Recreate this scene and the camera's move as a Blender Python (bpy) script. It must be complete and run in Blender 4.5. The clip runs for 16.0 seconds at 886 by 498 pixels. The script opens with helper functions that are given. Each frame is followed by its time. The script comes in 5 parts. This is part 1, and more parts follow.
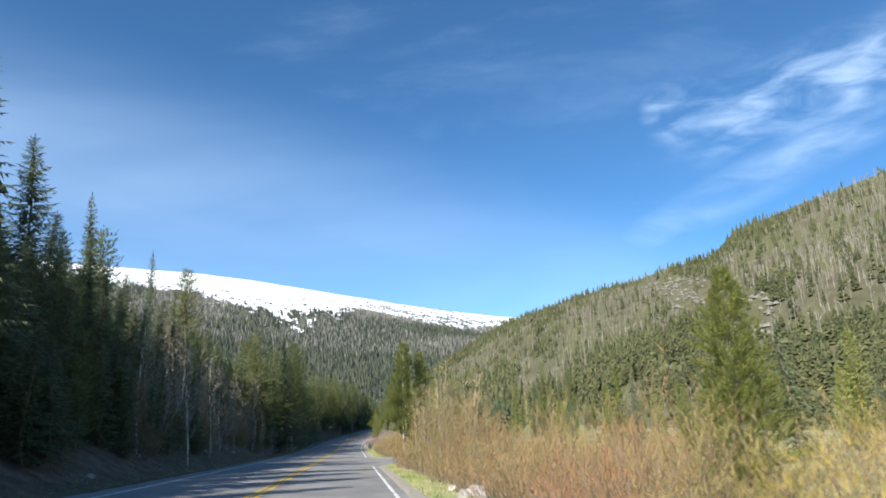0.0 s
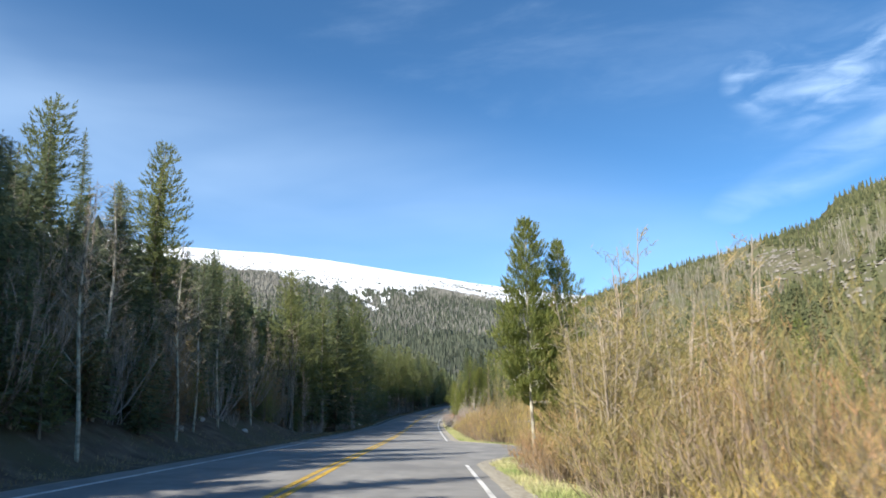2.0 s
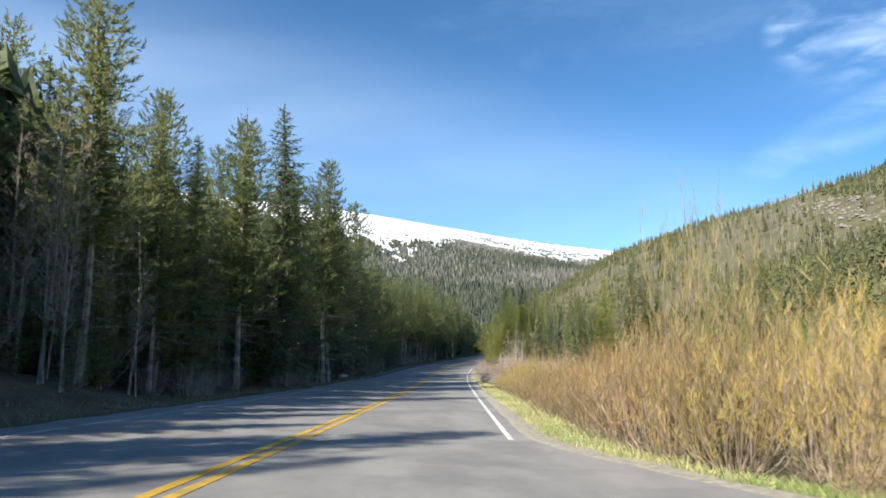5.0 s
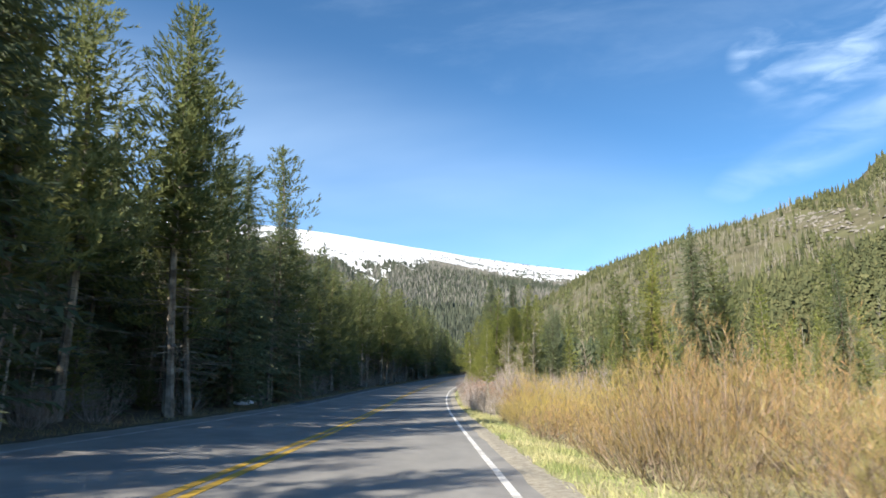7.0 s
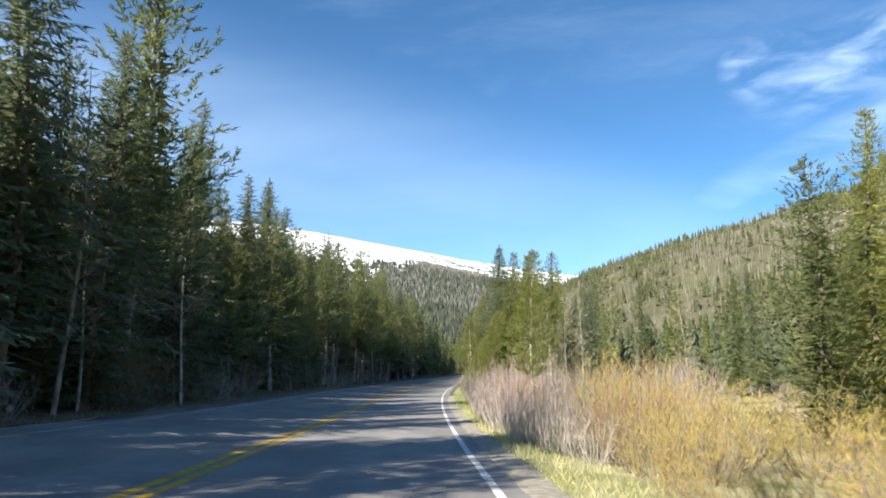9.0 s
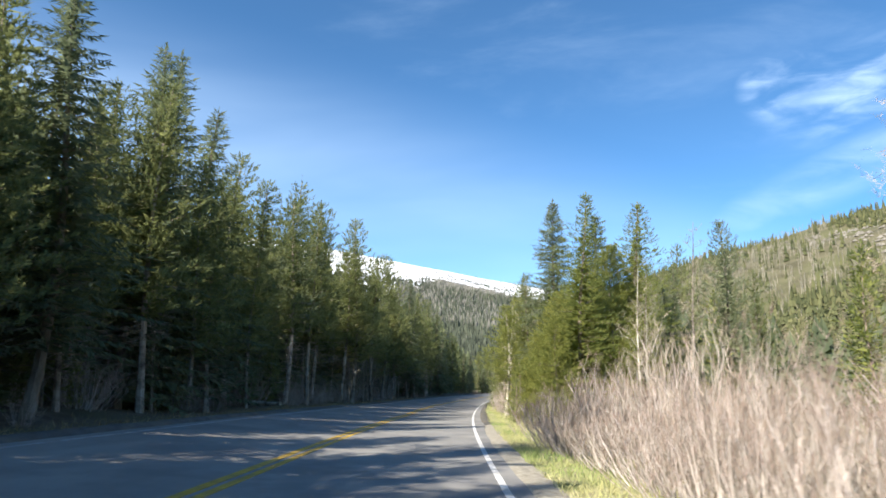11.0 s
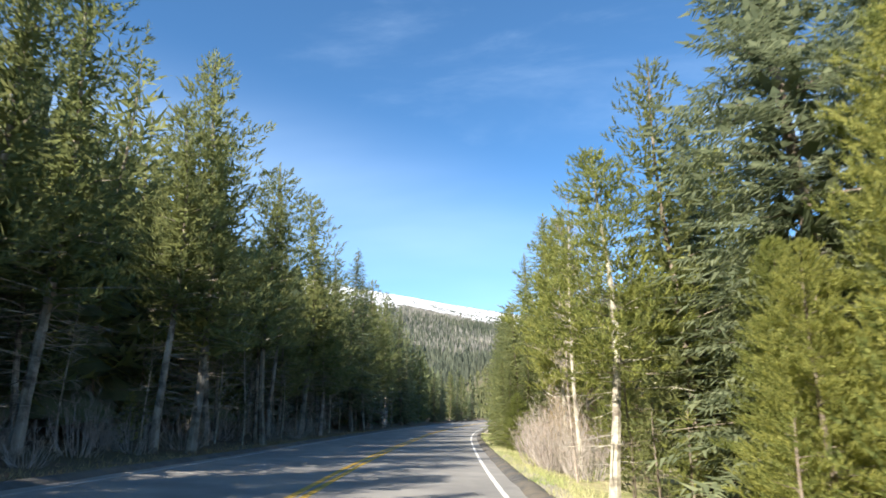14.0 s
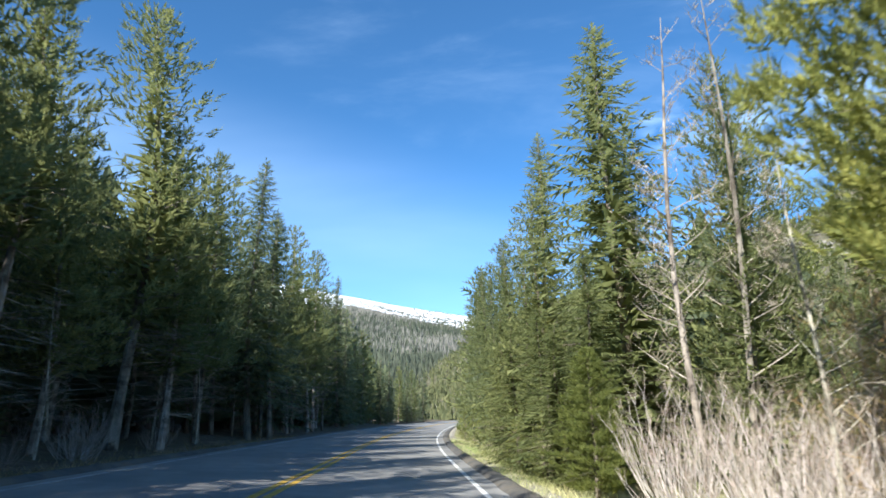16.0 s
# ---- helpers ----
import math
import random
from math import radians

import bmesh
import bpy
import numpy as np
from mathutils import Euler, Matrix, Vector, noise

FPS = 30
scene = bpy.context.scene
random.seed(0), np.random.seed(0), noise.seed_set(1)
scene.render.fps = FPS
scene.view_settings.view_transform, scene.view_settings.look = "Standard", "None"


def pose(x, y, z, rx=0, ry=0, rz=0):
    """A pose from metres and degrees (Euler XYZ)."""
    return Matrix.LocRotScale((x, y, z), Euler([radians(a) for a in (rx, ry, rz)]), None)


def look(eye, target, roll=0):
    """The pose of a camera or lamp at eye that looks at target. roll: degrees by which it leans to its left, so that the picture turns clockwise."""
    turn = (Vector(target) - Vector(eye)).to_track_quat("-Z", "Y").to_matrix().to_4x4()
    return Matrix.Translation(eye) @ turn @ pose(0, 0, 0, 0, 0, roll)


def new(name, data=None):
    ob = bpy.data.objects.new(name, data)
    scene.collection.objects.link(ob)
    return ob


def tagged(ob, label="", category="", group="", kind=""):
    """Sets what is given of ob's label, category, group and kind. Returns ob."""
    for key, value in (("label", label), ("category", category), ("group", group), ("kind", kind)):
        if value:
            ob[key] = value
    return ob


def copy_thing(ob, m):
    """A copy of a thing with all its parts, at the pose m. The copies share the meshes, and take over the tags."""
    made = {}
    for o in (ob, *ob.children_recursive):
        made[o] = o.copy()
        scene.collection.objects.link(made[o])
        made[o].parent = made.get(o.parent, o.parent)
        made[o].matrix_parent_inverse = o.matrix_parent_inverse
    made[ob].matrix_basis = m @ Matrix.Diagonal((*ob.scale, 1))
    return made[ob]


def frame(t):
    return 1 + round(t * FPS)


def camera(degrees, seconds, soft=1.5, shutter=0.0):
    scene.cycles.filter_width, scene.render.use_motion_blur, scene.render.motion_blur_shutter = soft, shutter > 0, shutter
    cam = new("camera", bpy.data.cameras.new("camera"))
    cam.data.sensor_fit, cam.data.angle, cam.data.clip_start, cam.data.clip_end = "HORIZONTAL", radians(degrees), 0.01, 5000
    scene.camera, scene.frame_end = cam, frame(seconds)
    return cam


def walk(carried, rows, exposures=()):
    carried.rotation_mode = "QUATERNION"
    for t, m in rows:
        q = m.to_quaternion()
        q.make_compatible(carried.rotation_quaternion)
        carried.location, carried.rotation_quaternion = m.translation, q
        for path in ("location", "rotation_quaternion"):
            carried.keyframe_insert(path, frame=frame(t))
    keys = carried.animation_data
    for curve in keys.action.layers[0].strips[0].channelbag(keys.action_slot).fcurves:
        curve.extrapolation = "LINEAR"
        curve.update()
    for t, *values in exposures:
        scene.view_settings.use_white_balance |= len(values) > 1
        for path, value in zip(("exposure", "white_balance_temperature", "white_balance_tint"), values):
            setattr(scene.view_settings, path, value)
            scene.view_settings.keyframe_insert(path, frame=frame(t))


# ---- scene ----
cam = camera(66.0, 16.0, soft=1.7, shutter=0.15)
PATH = [  # seconds, x, y, z, yaw, pitch, roll
    (0.0, 2.48, -54.21, 2.23, -7.20, 14.54, 2.29),
    (0.5, 2.47, -49.18, 2.13, -5.80, 14.44, 2.20),
    (1.0, 2.47, -44.13, 2.04, -4.34, 14.19, 1.87),
    (1.5, 2.47, -39.09, 1.93, -2.72, 13.71, 1.74),
    (2.0, 2.47, -34.00, 1.83, -1.17, 13.02, 1.45),
    (2.5, 2.48, -28.88, 1.72, 0.16, 12.27, 0.76),
    (3.0, 2.49, -23.72, 1.62, 1.25, 11.50, 0.43),
    (5.5, 2.56, 1.91, 1.11, 0.74, 9.08, 0.10),
    (6.0, 2.57, 7.01, 1.02, 0.10, 9.50, 0.30),
    (6.5, 2.59, 12.10, 0.92, -0.50, 10.35, 0.70),
    (7.0, 2.60, 17.13, 0.82, -1.13, 11.02, 0.90),
    (7.5, 2.62, 22.13, 0.74, -1.73, 11.44, 0.90),
    (8.0, 2.64, 27.13, 0.67, -2.16, 11.42, 0.60),
    (8.5, 2.66, 32.14, 0.60, -2.19, 11.37, 0.40),
    (9.0, 2.68, 37.16, 0.55, -2.16, 11.22, 0.10),
    (11.5, 2.88, 62.04, 0.62, -0.77, 13.37, -0.70),
    (12.0, 2.95, 66.90, 0.70, -0.83, 13.95, -0.50),
    (12.5, 3.03, 71.80, 0.79, -1.17, 14.64, 0.00),
    (13.0, 3.14, 76.62, 0.90, -1.83, 15.11, 0.30),
    (13.5, 3.27, 81.53, 0.99, -2.73, 15.25, 0.40),
    (14.0, 3.43, 86.43, 1.09, -3.65, 15.05, 0.60),
    (14.5, 3.62, 91.41, 1.14, -4.64, 14.81, 0.70),
    (15.0, 3.86, 96.38, 1.20, -5.67, 14.60, 1.10),
    (15.5, 4.13, 101.30, 1.25, -6.90, 14.77, 1.20),
    (16.0, 4.46, 106.22, 1.32, -8.02, 15.14, 1.10),
]
walk(cam, [(t, pose(x, y, z, 90 + pitch, roll, yaw)) for t, x, y, z, yaw, pitch, roll in PATH],
     exposures=[(0.0, 0.66, 6250, 10), (1.5, 0.74, 6300, 10), (3.0, 0.82, 6550, 10), (5.5, 0.82, 6500, 10), (6.5, 0.86, 6650, 10), (9.0, 0.94, 6600, 10), (11.5, 1.08, 6600, 10), (12.5, 1.16, 6450, 10), (13.1, 1.00, 6200, 8),
                (13.5, 1.12, 6300, 8), (13.9, 1.16, 6600, 10), (14.5, 1.40, 6850, 11), (15.4, 1.27, 6600, 10), (16.0, 1.06, 6000, 8)])

# ---- light ----
SUN_TURN, SUN_HEIGHT = radians(219), radians(35.5)   # clockwise from +y; above the horizon


def node(tree, kind, **values):
    n = tree.nodes.new(kind)
    for key, value in values.items():
        if key in n.inputs:
            n.inputs[key].default_value = value
    return n


def make_world():
    world = bpy.data.worlds.new("sky")
    scene.world = world
    world.use_nodes = True
    t = world.node_tree
    t.nodes.clear()
    sky = t.nodes.new("ShaderNodeTexSky")
    sky.sky_type = "NISHITA"
    sky.sun_disc = False
    sky.sun_elevation, sky.sun_rotation = SUN_HEIGHT, SUN_TURN
    sky.altitude, sky.air_density, sky.dust_density, sky.ozone_density = 2800, 1.0, 0.3, 2.0
    # thin cirrus: a soft veil lying along one great circle, and torn wisps about one bearing
    where = t.nodes.new("ShaderNodeTexCoord")

    def bearing(azimuth, height):
        a, e = radians(azimuth), radians(height)
        return (math.sin(a) * math.cos(e), math.cos(a) * math.cos(e), math.sin(e))

    def along(vector):
        d = t.nodes.new("ShaderNodeVectorMath")
        d.operation = "DOT_PRODUCT"
        t.links.new(where.outputs["Generated"], d.inputs[0])
        d.inputs[1].default_value = vector
        return d.outputs["Value"]

    def span(value, a, b, low=0.0, high=1.0):
        r = t.nodes.new("ShaderNodeMapRange")
        r.interpolation_type = "SMOOTHSTEP"
        for key, v in (("From Min", a), ("From Max", b), ("To Min", low), ("To Max", high)):
            r.inputs[key].default_value = v
        t.links.new(value, r.inputs["Value"])
        return r.outputs["Result"]

    def join(kind, a, b):
        m = t.nodes.new("ShaderNodeMath")
        m.operation = kind
        for k, v in enumerate((a, b)):
            if isinstance(v, float):
                m.inputs[k].default_value = v
            else:
                t.links.new(v, m.inputs[k])
        return m.outputs[0]

    def streaks(turn, scale, size, detail, rough, twist):
        m = t.nodes.new("ShaderNodeMapping")
        m.inputs["Rotation"].default_value = turn
        m.inputs["Scale"].default_value = scale
        t.links.new(where.outputs["Generated"], m.inputs["Vector"])
        n = node(t, "ShaderNodeTexNoise", Scale=size, Detail=detail, Roughness=rough, Distortion=twist)
        t.links.new(m.outputs["Vector"], n.inputs["Vector"])
        return n.outputs["Fac"]

    one, two = Vector(bearing(-31, 23)), Vector(bearing(9, 13.5))
    across = one.cross(two).normalized()
    if across.z < 0:
        across = -across
    band = span(along(across), 0.17, -0.02)
    soft = span(streaks((0, 0, radians(20)), (1, 2, 4), 1.6, 4.0, 0.5, 0.3), 0.25, 0.75, 0.35, 1.0)
    veil = join("MULTIPLY", join("MULTIPLY", band, soft), 0.3)
    def ribbon(start, end, half, grow):
        """A soft band along the great circle from one bearing to another; grow: degrees over which it sets in."""
        p, q = Vector(bearing(*start)), Vector(bearing(*end))
        n = p.cross(q).normalized()
        way = n.cross(p)
        off = t.nodes.new("ShaderNodeMath")
        off.operation = "ABSOLUTE"
        t.links.new(along(n), off.inputs[0])
        return join("MULTIPLY", span(off.outputs[0], half, half * 0.15), span(along(way), -0.02, math.sin(radians(grow))))

    torn = span(streaks((radians(20), radians(35), radians(15)), (1, 1.6, 4.0), 10.0, 7.0, 0.52, 0.45), 0.32, 0.82)
    fan = join("MULTIPLY", ribbon((26.6, 21.4), (42, 23.6), 0.075, 7), join("MULTIPLY", torn, 0.60))
    head = join("MULTIPLY", join("MULTIPLY", span(along(bearing(28.6, 23.8)), 0.9985, 0.9997), torn), 0.42)
    low = join("MULTIPLY", ribbon((19.0, 11.6), (40.6, 19.8), 0.042, 15), join("MULTIPLY", span(streaks((radians(20), radians(35), radians(15)), (1, 1.6, 4.0), 6.0, 7.0, 0.52, 0.4), 0.24, 0.80), 0.42))
    wisps = join("MAXIMUM", join("MAXIMUM", fan, low), head)
    shreds = join("MULTIPLY", span(streaks((0, radians(30), radians(-30)), (1, 1.2, 4.0), 2.2, 7.0, 0.6, 0.5), 0.5, 0.9), 0.16)
    cover = join("MAXIMUM", join("MAXIMUM", veil, wisps), shreds)
    deep = t.nodes.new("ShaderNodeMixRGB")   # thin mountain air: a deeper blue
    deep.blend_type = "MULTIPLY"
    deep.inputs["Fac"].default_value = 1.0
    deep.inputs["Color2"].default_value = (0.58, 0.96, 1.13, 1)
    t.links.new(sky.outputs["Color"], deep.inputs["Color1"])
    mix = t.nodes.new("ShaderNodeMix")
    mix.data_type = "RGBA"
    for i in mix.inputs:
        if i.name == "B" and i.type == "RGBA":
            i.default_value = (5.9, 7.6, 9.7, 1)
        if i.name == "A" and i.type == "RGBA":
            t.links.new(deep.outputs["Color"], i)
    t.links.new(cover, mix.inputs["Factor"])
    back = t.nodes.new("ShaderNodeBackground")
    back.inputs["Strength"].default_value = 0.101
    colour = [o for o in mix.outputs if o.type == "RGBA"][0]
    t.links.new(colour, back.inputs["Color"])
    out = t.nodes.new("ShaderNodeOutputWorld")
    t.links.new(back.outputs["Background"], out.inputs["Surface"])


make_world()
sun = new("sun", bpy.data.lights.new("sun", "SUN"))
sun.data.energy, sun.data.angle, sun.data.color = 5.4, radians(0.55), (1.0, 0.93, 0.82)
sun.matrix_world = look((math.sin(SUN_TURN) * 100, math.cos(SUN_TURN) * 100, math.tan(SUN_HEIGHT) * 100), (0, 0, 0))


# ---- materials ----
def material(name, low, high, scale=4.0, rough=0.9, bump=0.0, bump_scale=40.0, by_object=0.0, by_piece=0.0,
             through_light=0.0, stretch=(1, 1, 1), second=None, second_scale=0.3, specular=0.2):
    """Two-tone noise, a second coarser tone, random value by object or by loose piece, fine bump."""
    m = bpy.data.materials.new(name)
    m.use_nodes = True
    t = m.node_tree
    t.nodes.clear()
    out = t.nodes.new("ShaderNodeOutputMaterial")
    b = t.nodes.new("ShaderNodeBsdfPrincipled")
    b.inputs["Roughness"].default_value = rough
    b.inputs["Specular IOR Level"].default_value = specular
    place = t.nodes.new("ShaderNodeTexCoord")
    mapped = t.nodes.new("ShaderNodeMapping")
    mapped.inputs["Scale"].default_value = stretch
    t.links.new(place.outputs["Object"], mapped.inputs["Vector"])
    n = node(t, "ShaderNodeTexNoise", Scale=scale, Detail=6.0, Roughness=0.6)
    t.links.new(mapped.outputs["Vector"], n.inputs["Vector"])
    ramp = t.nodes.new("ShaderNodeValToRGB")
    ramp.color_ramp.elements[0].position, ramp.color_ramp.elements[1].position = 0.33, 0.67
    ramp.color_ramp.elements[0].color, ramp.color_ramp.elements[1].color = (*low, 1), (*high, 1)
    t.links.new(n.outputs["Fac"], ramp.inputs["Fac"])
    colour = ramp.outputs["Color"]
    if second:
        n2 = node(t, "ShaderNodeTexNoise", Scale=second_scale, Detail=4.0, Roughness=0.65)
        t.links.new(place.outputs["Object"], n2.inputs["Vector"])
        r2 = t.nodes.new("ShaderNodeMapRange")
        r2.inputs["From Min"].default_value, r2.inputs["From Max"].default_value = 0.45, 0.62
        t.links.new(n2.outputs["Fac"], r2.inputs["Value"])
        mix = t.nodes.new("ShaderNodeMixRGB")
        mix.inputs["Color2"].default_value = (*second, 1)
        t.links.new(r2.outputs["Result"], mix.inputs["Fac"])
        t.links.new(colour, mix.inputs["Color1"])
        colour = mix.outputs["Color"]
    for amount, kind, socket in ((by_object, "ShaderNodeObjectInfo", "Random"), (by_piece, "ShaderNodeNewGeometry", "Random Per Island")):
        if amount:
            info = t.nodes.new(kind)
            span = t.nodes.new("ShaderNodeMapRange")
            span.inputs["To Min"].default_value, span.inputs["To Max"].default_value = 1 - amount, 1 + amount
            t.links.new(info.outputs[socket], span.inputs["Value"])
            hue = t.nodes.new("ShaderNodeHueSaturation")
            t.links.new(span.outputs["Result"], hue.inputs["Value"])
            tilt = t.nodes.new("ShaderNodeMapRange")
            tilt.inputs["To Min"].default_value, tilt.inputs["To Max"].default_value = 0.5 + amount * 0.06, 0.5 - amount * 0.06
            t.links.new(info.outputs[socket], tilt.inputs["Value"])
            t.links.new(tilt.outputs["Result"], hue.inputs["Hue"])
            t.links.new(colour, hue.inputs["Color"])
            colour = hue.outputs["Color"]
    t.links.new(colour, b.inputs["Base Color"])
    if bump:
        n3 = node(t, "ShaderNodeTexNoise", Scale=bump_scale, Detail=5.0, Roughness=0.6)
        t.links.new(mapped.outputs["Vector"], n3.inputs["Vector"])
        bp = node(t, "ShaderNodeBump", Strength=bump, Distance=0.02)
        t.links.new(n3.outputs["Fac"], bp.inputs["Height"])
        t.links.new(bp.outputs["Normal"], b.inputs["Normal"])
    shader = b.outputs["BSDF"]
    if through_light:
        tr = t.nodes.new("ShaderNodeBsdfTranslucent")
        t.links.new(colour, tr.inputs["Color"])
        ms = t.nodes.new("ShaderNodeMixShader")
        ms.inputs["Fac"].default_value = through_light
        t.links.new(shader, ms.inputs[1])
        t.links.new(tr.outputs["BSDF"], ms.inputs[2])
        shader = ms.outputs["Shader"]
    t.links.new(shader, out.inputs["Surface"])
    return m


ASPHALT = material("asphalt", (0.225, 0.22, 0.207), (0.30, 0.29, 0.27), 1.2, 0.85, 0.5, 90, stretch=(1, 0.25, 1), second=(0.205, 0.20, 0.193), second_scale=0.5)
# kerb asphalt; its darker tone also carries the shade on the berm's side
DARK_ASPHALT = material("dark asphalt", (0.075, 0.073, 0.07), (0.13, 0.127, 0.12), 3.0, 0.9, 0.6, 60, second=(0.16, 0.14, 0.11), second_scale=0.9)
GRAVEL = material("gravel", (0.26, 0.235, 0.185), (0.46, 0.42, 0.34), 9.0, 0.95, 0.9, 60)
YELLOW = material("yellow paint", (0.50, 0.30, 0.035), (0.62, 0.40, 0.06), 6.0, 0.7, 0.3, 80, second=(0.36, 0.25, 0.07), second_scale=2.5)
WHITE = material("white paint", (0.62, 0.61, 0.58), (0.8, 0.79, 0.76), 6.0, 0.7, 0.3, 80, second=(0.42, 0.41, 0.39), second_scale=2.5)
FADED = material("faded white paint", (0.30, 0.295, 0.285), (0.50, 0.49, 0.47), 5.0, 0.8, 0.3, 80, second=(0.27, 0.265, 0.255), second_scale=1.6)
EARTH = material("forest soil", (0.075, 0.057, 0.042), (0.19, 0.15, 0.108), 1.6, 0.95, 0.8, 14, second=(0.105, 0.095, 0.055), second_scale=0.35)
MEADOW = material("meadow soil", (0.30, 0.265, 0.145), (0.50, 0.455, 0.27), 2.2, 0.95, 0.8, 20, second=(0.25, 0.27, 0.10), second_scale=0.5)
HILLSIDE = material("dry hillside", (0.074, 0.069, 0.038), (0.155, 0.14, 0.086), 0.06, 0.95, second=(0.115, 0.118, 0.052), second_scale=0.016)
SNOW = material("snow", (0.84, 0.86, 0.90), (0.92, 0.93, 0.95), 0.01, 0.6)
FAR_FLOOR = material("far forest floor", (0.055, 0.065, 0.05), (0.12, 0.12, 0.095), 0.02, 0.95, second=(0.15, 0.145, 0.12), second_scale=0.004)
ROCK = material("granite", (0.25, 0.23, 0.21), (0.46, 0.43, 0.39), 2.5, 0.9, 0.6, 20, by_object=0.15, by_piece=0.2)
SCREE = material("weathered scree", (0.16, 0.145, 0.12), (0.27, 0.25, 0.215), 2.5, 0.9, by_piece=0.2)
BARK = material("conifer bark", (0.12, 0.095, 0.072), (0.32, 0.27, 0.215), 6.0, 0.95, 0.9, 26, by_object=0.2, stretch=(1, 1, 0.25))
GREY_BARK = material("grey pine bark", (0.20, 0.17, 0.14), (0.46, 0.41, 0.34), 6.0, 0.95, 0.9, 26, by_object=0.3, stretch=(1, 1, 0.25), second=(0.11, 0.09, 0.072), second_scale=2.2)
PALE_BARK = material("aspen bark", (0.36, 0.335, 0.265), (0.60, 0.565, 0.46), 5.0, 0.85, 0.4, 18, by_object=0.15, second=(0.13, 0.11, 0.085), second_scale=1.8)
ALDER_BARK = material("alder bark", (0.22, 0.18, 0.135), (0.42, 0.36, 0.27), 5.0, 0.9, 0.4, 18, by_object=0.15, by_piece=0.2)
# needle tones set above natural albedo to stand in for missing fill light
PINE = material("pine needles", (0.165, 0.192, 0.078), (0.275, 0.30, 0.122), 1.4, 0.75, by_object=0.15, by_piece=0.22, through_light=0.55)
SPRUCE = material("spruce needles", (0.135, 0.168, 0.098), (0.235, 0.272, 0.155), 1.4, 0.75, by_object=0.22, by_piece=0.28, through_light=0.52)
# lighter needles: for saplings, and for valley-side trees lightened where sun falls
YOUNG_LIT = material("young and sunlit pine needles", (0.225, 0.252, 0.074), (0.35, 0.375, 0.115), 1.8, 0.75, by_object=0.2, by_piece=0.28, through_light=0.55)
FAR_GREEN = material("far conifers", (0.062, 0.070, 0.032), (0.108, 0.113, 0.05), 0.05, 0.9, by_piece=0.35)
FAR_GREY = material("far bare trees", (0.18, 0.165, 0.13), (0.32, 0.297, 0.24), 0.05, 0.9, by_piece=0.3)
MOUNTAIN_GREEN = material("mountain conifers", (0.05, 0.062, 0.045), (0.085, 0.095, 0.065), 0.01, 0.9, by_piece=0.3)
MOUNTAIN_GREY = material("mountain dead trees", (0.14, 0.135, 0.12), (0.22, 0.21, 0.18), 0.01, 0.9, by_piece=0.25)
STEM = material("willow stems", (0.12, 0.09, 0.066), (0.34, 0.275, 0.20), 5.0, 0.85, by_object=0.2, by_piece=0.3)
TWIG_ORANGE = material("orange willow twigs", (0.27, 0.182, 0.080), (0.43, 0.308, 0.142), 2.0, 0.8, by_object=0.26, by_piece=0.3, through_light=0.15)
TWIG_YELLOW = material("yellow willow twigs", (0.38, 0.29, 0.075), (0.54, 0.43, 0.14), 2.0, 0.8, by_object=0.16, by_piece=0.3, through_light=0.15)
TWIG_RUST = material("rust willow twigs", (0.25, 0.145, 0.068), (0.40, 0.25, 0.118), 2.0, 0.8, by_object=0.26, by_piece=0.3, through_light=0.15)
TWIG_OLIVE = material("olive willow twigs", (0.24, 0.20, 0.074), (0.38, 0.32, 0.135), 2.0, 0.8, by_object=0.26, by_piece=0.3, through_light=0.15)
TWIG_PINK = material("grey-pink birch twigs", (0.185, 0.135, 0.108), (0.335, 0.262, 0.218), 2.0, 0.8, by_object=0.14, by_piece=0.3, through_light=0.1)
PINK_STEM = material("pale birch stems", (0.26, 0.225, 0.20), (0.50, 0.45, 0.41), 3.0, 0.8, by_object=0.14, by_piece=0.3)
TWIG_GREY = material("bare grey twigs", (0.25, 0.21, 0.165), (0.47, 0.41, 0.32), 2.0, 0.85, by_object=0.2, by_piece=0.3)
GRASS = material("spring grass", (0.36, 0.37, 0.15), (0.60, 0.56, 0.32), 0.9, 0.8, by_piece=0.35, through_light=0.25, second=(0.25, 0.33, 0.11), second_scale=0.33)
STRAW = material("dry grass", (0.26, 0.20, 0.10), (0.45, 0.37, 0.21), 0.9, 0.85, by_piece=0.3, through_light=0.2)

# ---- plan of the road ----
ROAD_Y = np.arange(-120.0, 330.0, 0.5)
_rise = np.interp(ROAD_Y, [-120, -80, -54, -24, 0, 20, 40, 60, 80, 106, 140, 330], [2.1, 1.35, 0.92, 0.36, -0.05, -0.35, -0.55, -0.56, -0.25, 0.1, 0.75, 5.0])
ROAD_Z = np.convolve(np.pad(_rise, 20, "edge"), np.ones(41) / 41, "valid")
_head = np.interp(ROAD_Y, [-120, 45, 65, 86, 106, 130, 165, 330], [0, 0, 1.2, 3.0, 4.5, 5.5, 9.0, 16.0])
ROAD_X = np.cumsum(np.tan(np.radians(_head))) * 0.5
ROAD_X -= np.interp(0.0, ROAD_Y, ROAD_X)


def centre(y):
    return float(np.interp(y, ROAD_Y, ROAD_X))


def road_z(y):
    return float(np.interp(y, ROAD_Y, ROAD_Z))


def step(v, a, b):
    k = min(max((v - a) / (b - a), 0.0), 1.0)
    return k * k * (3 - 2 * k)


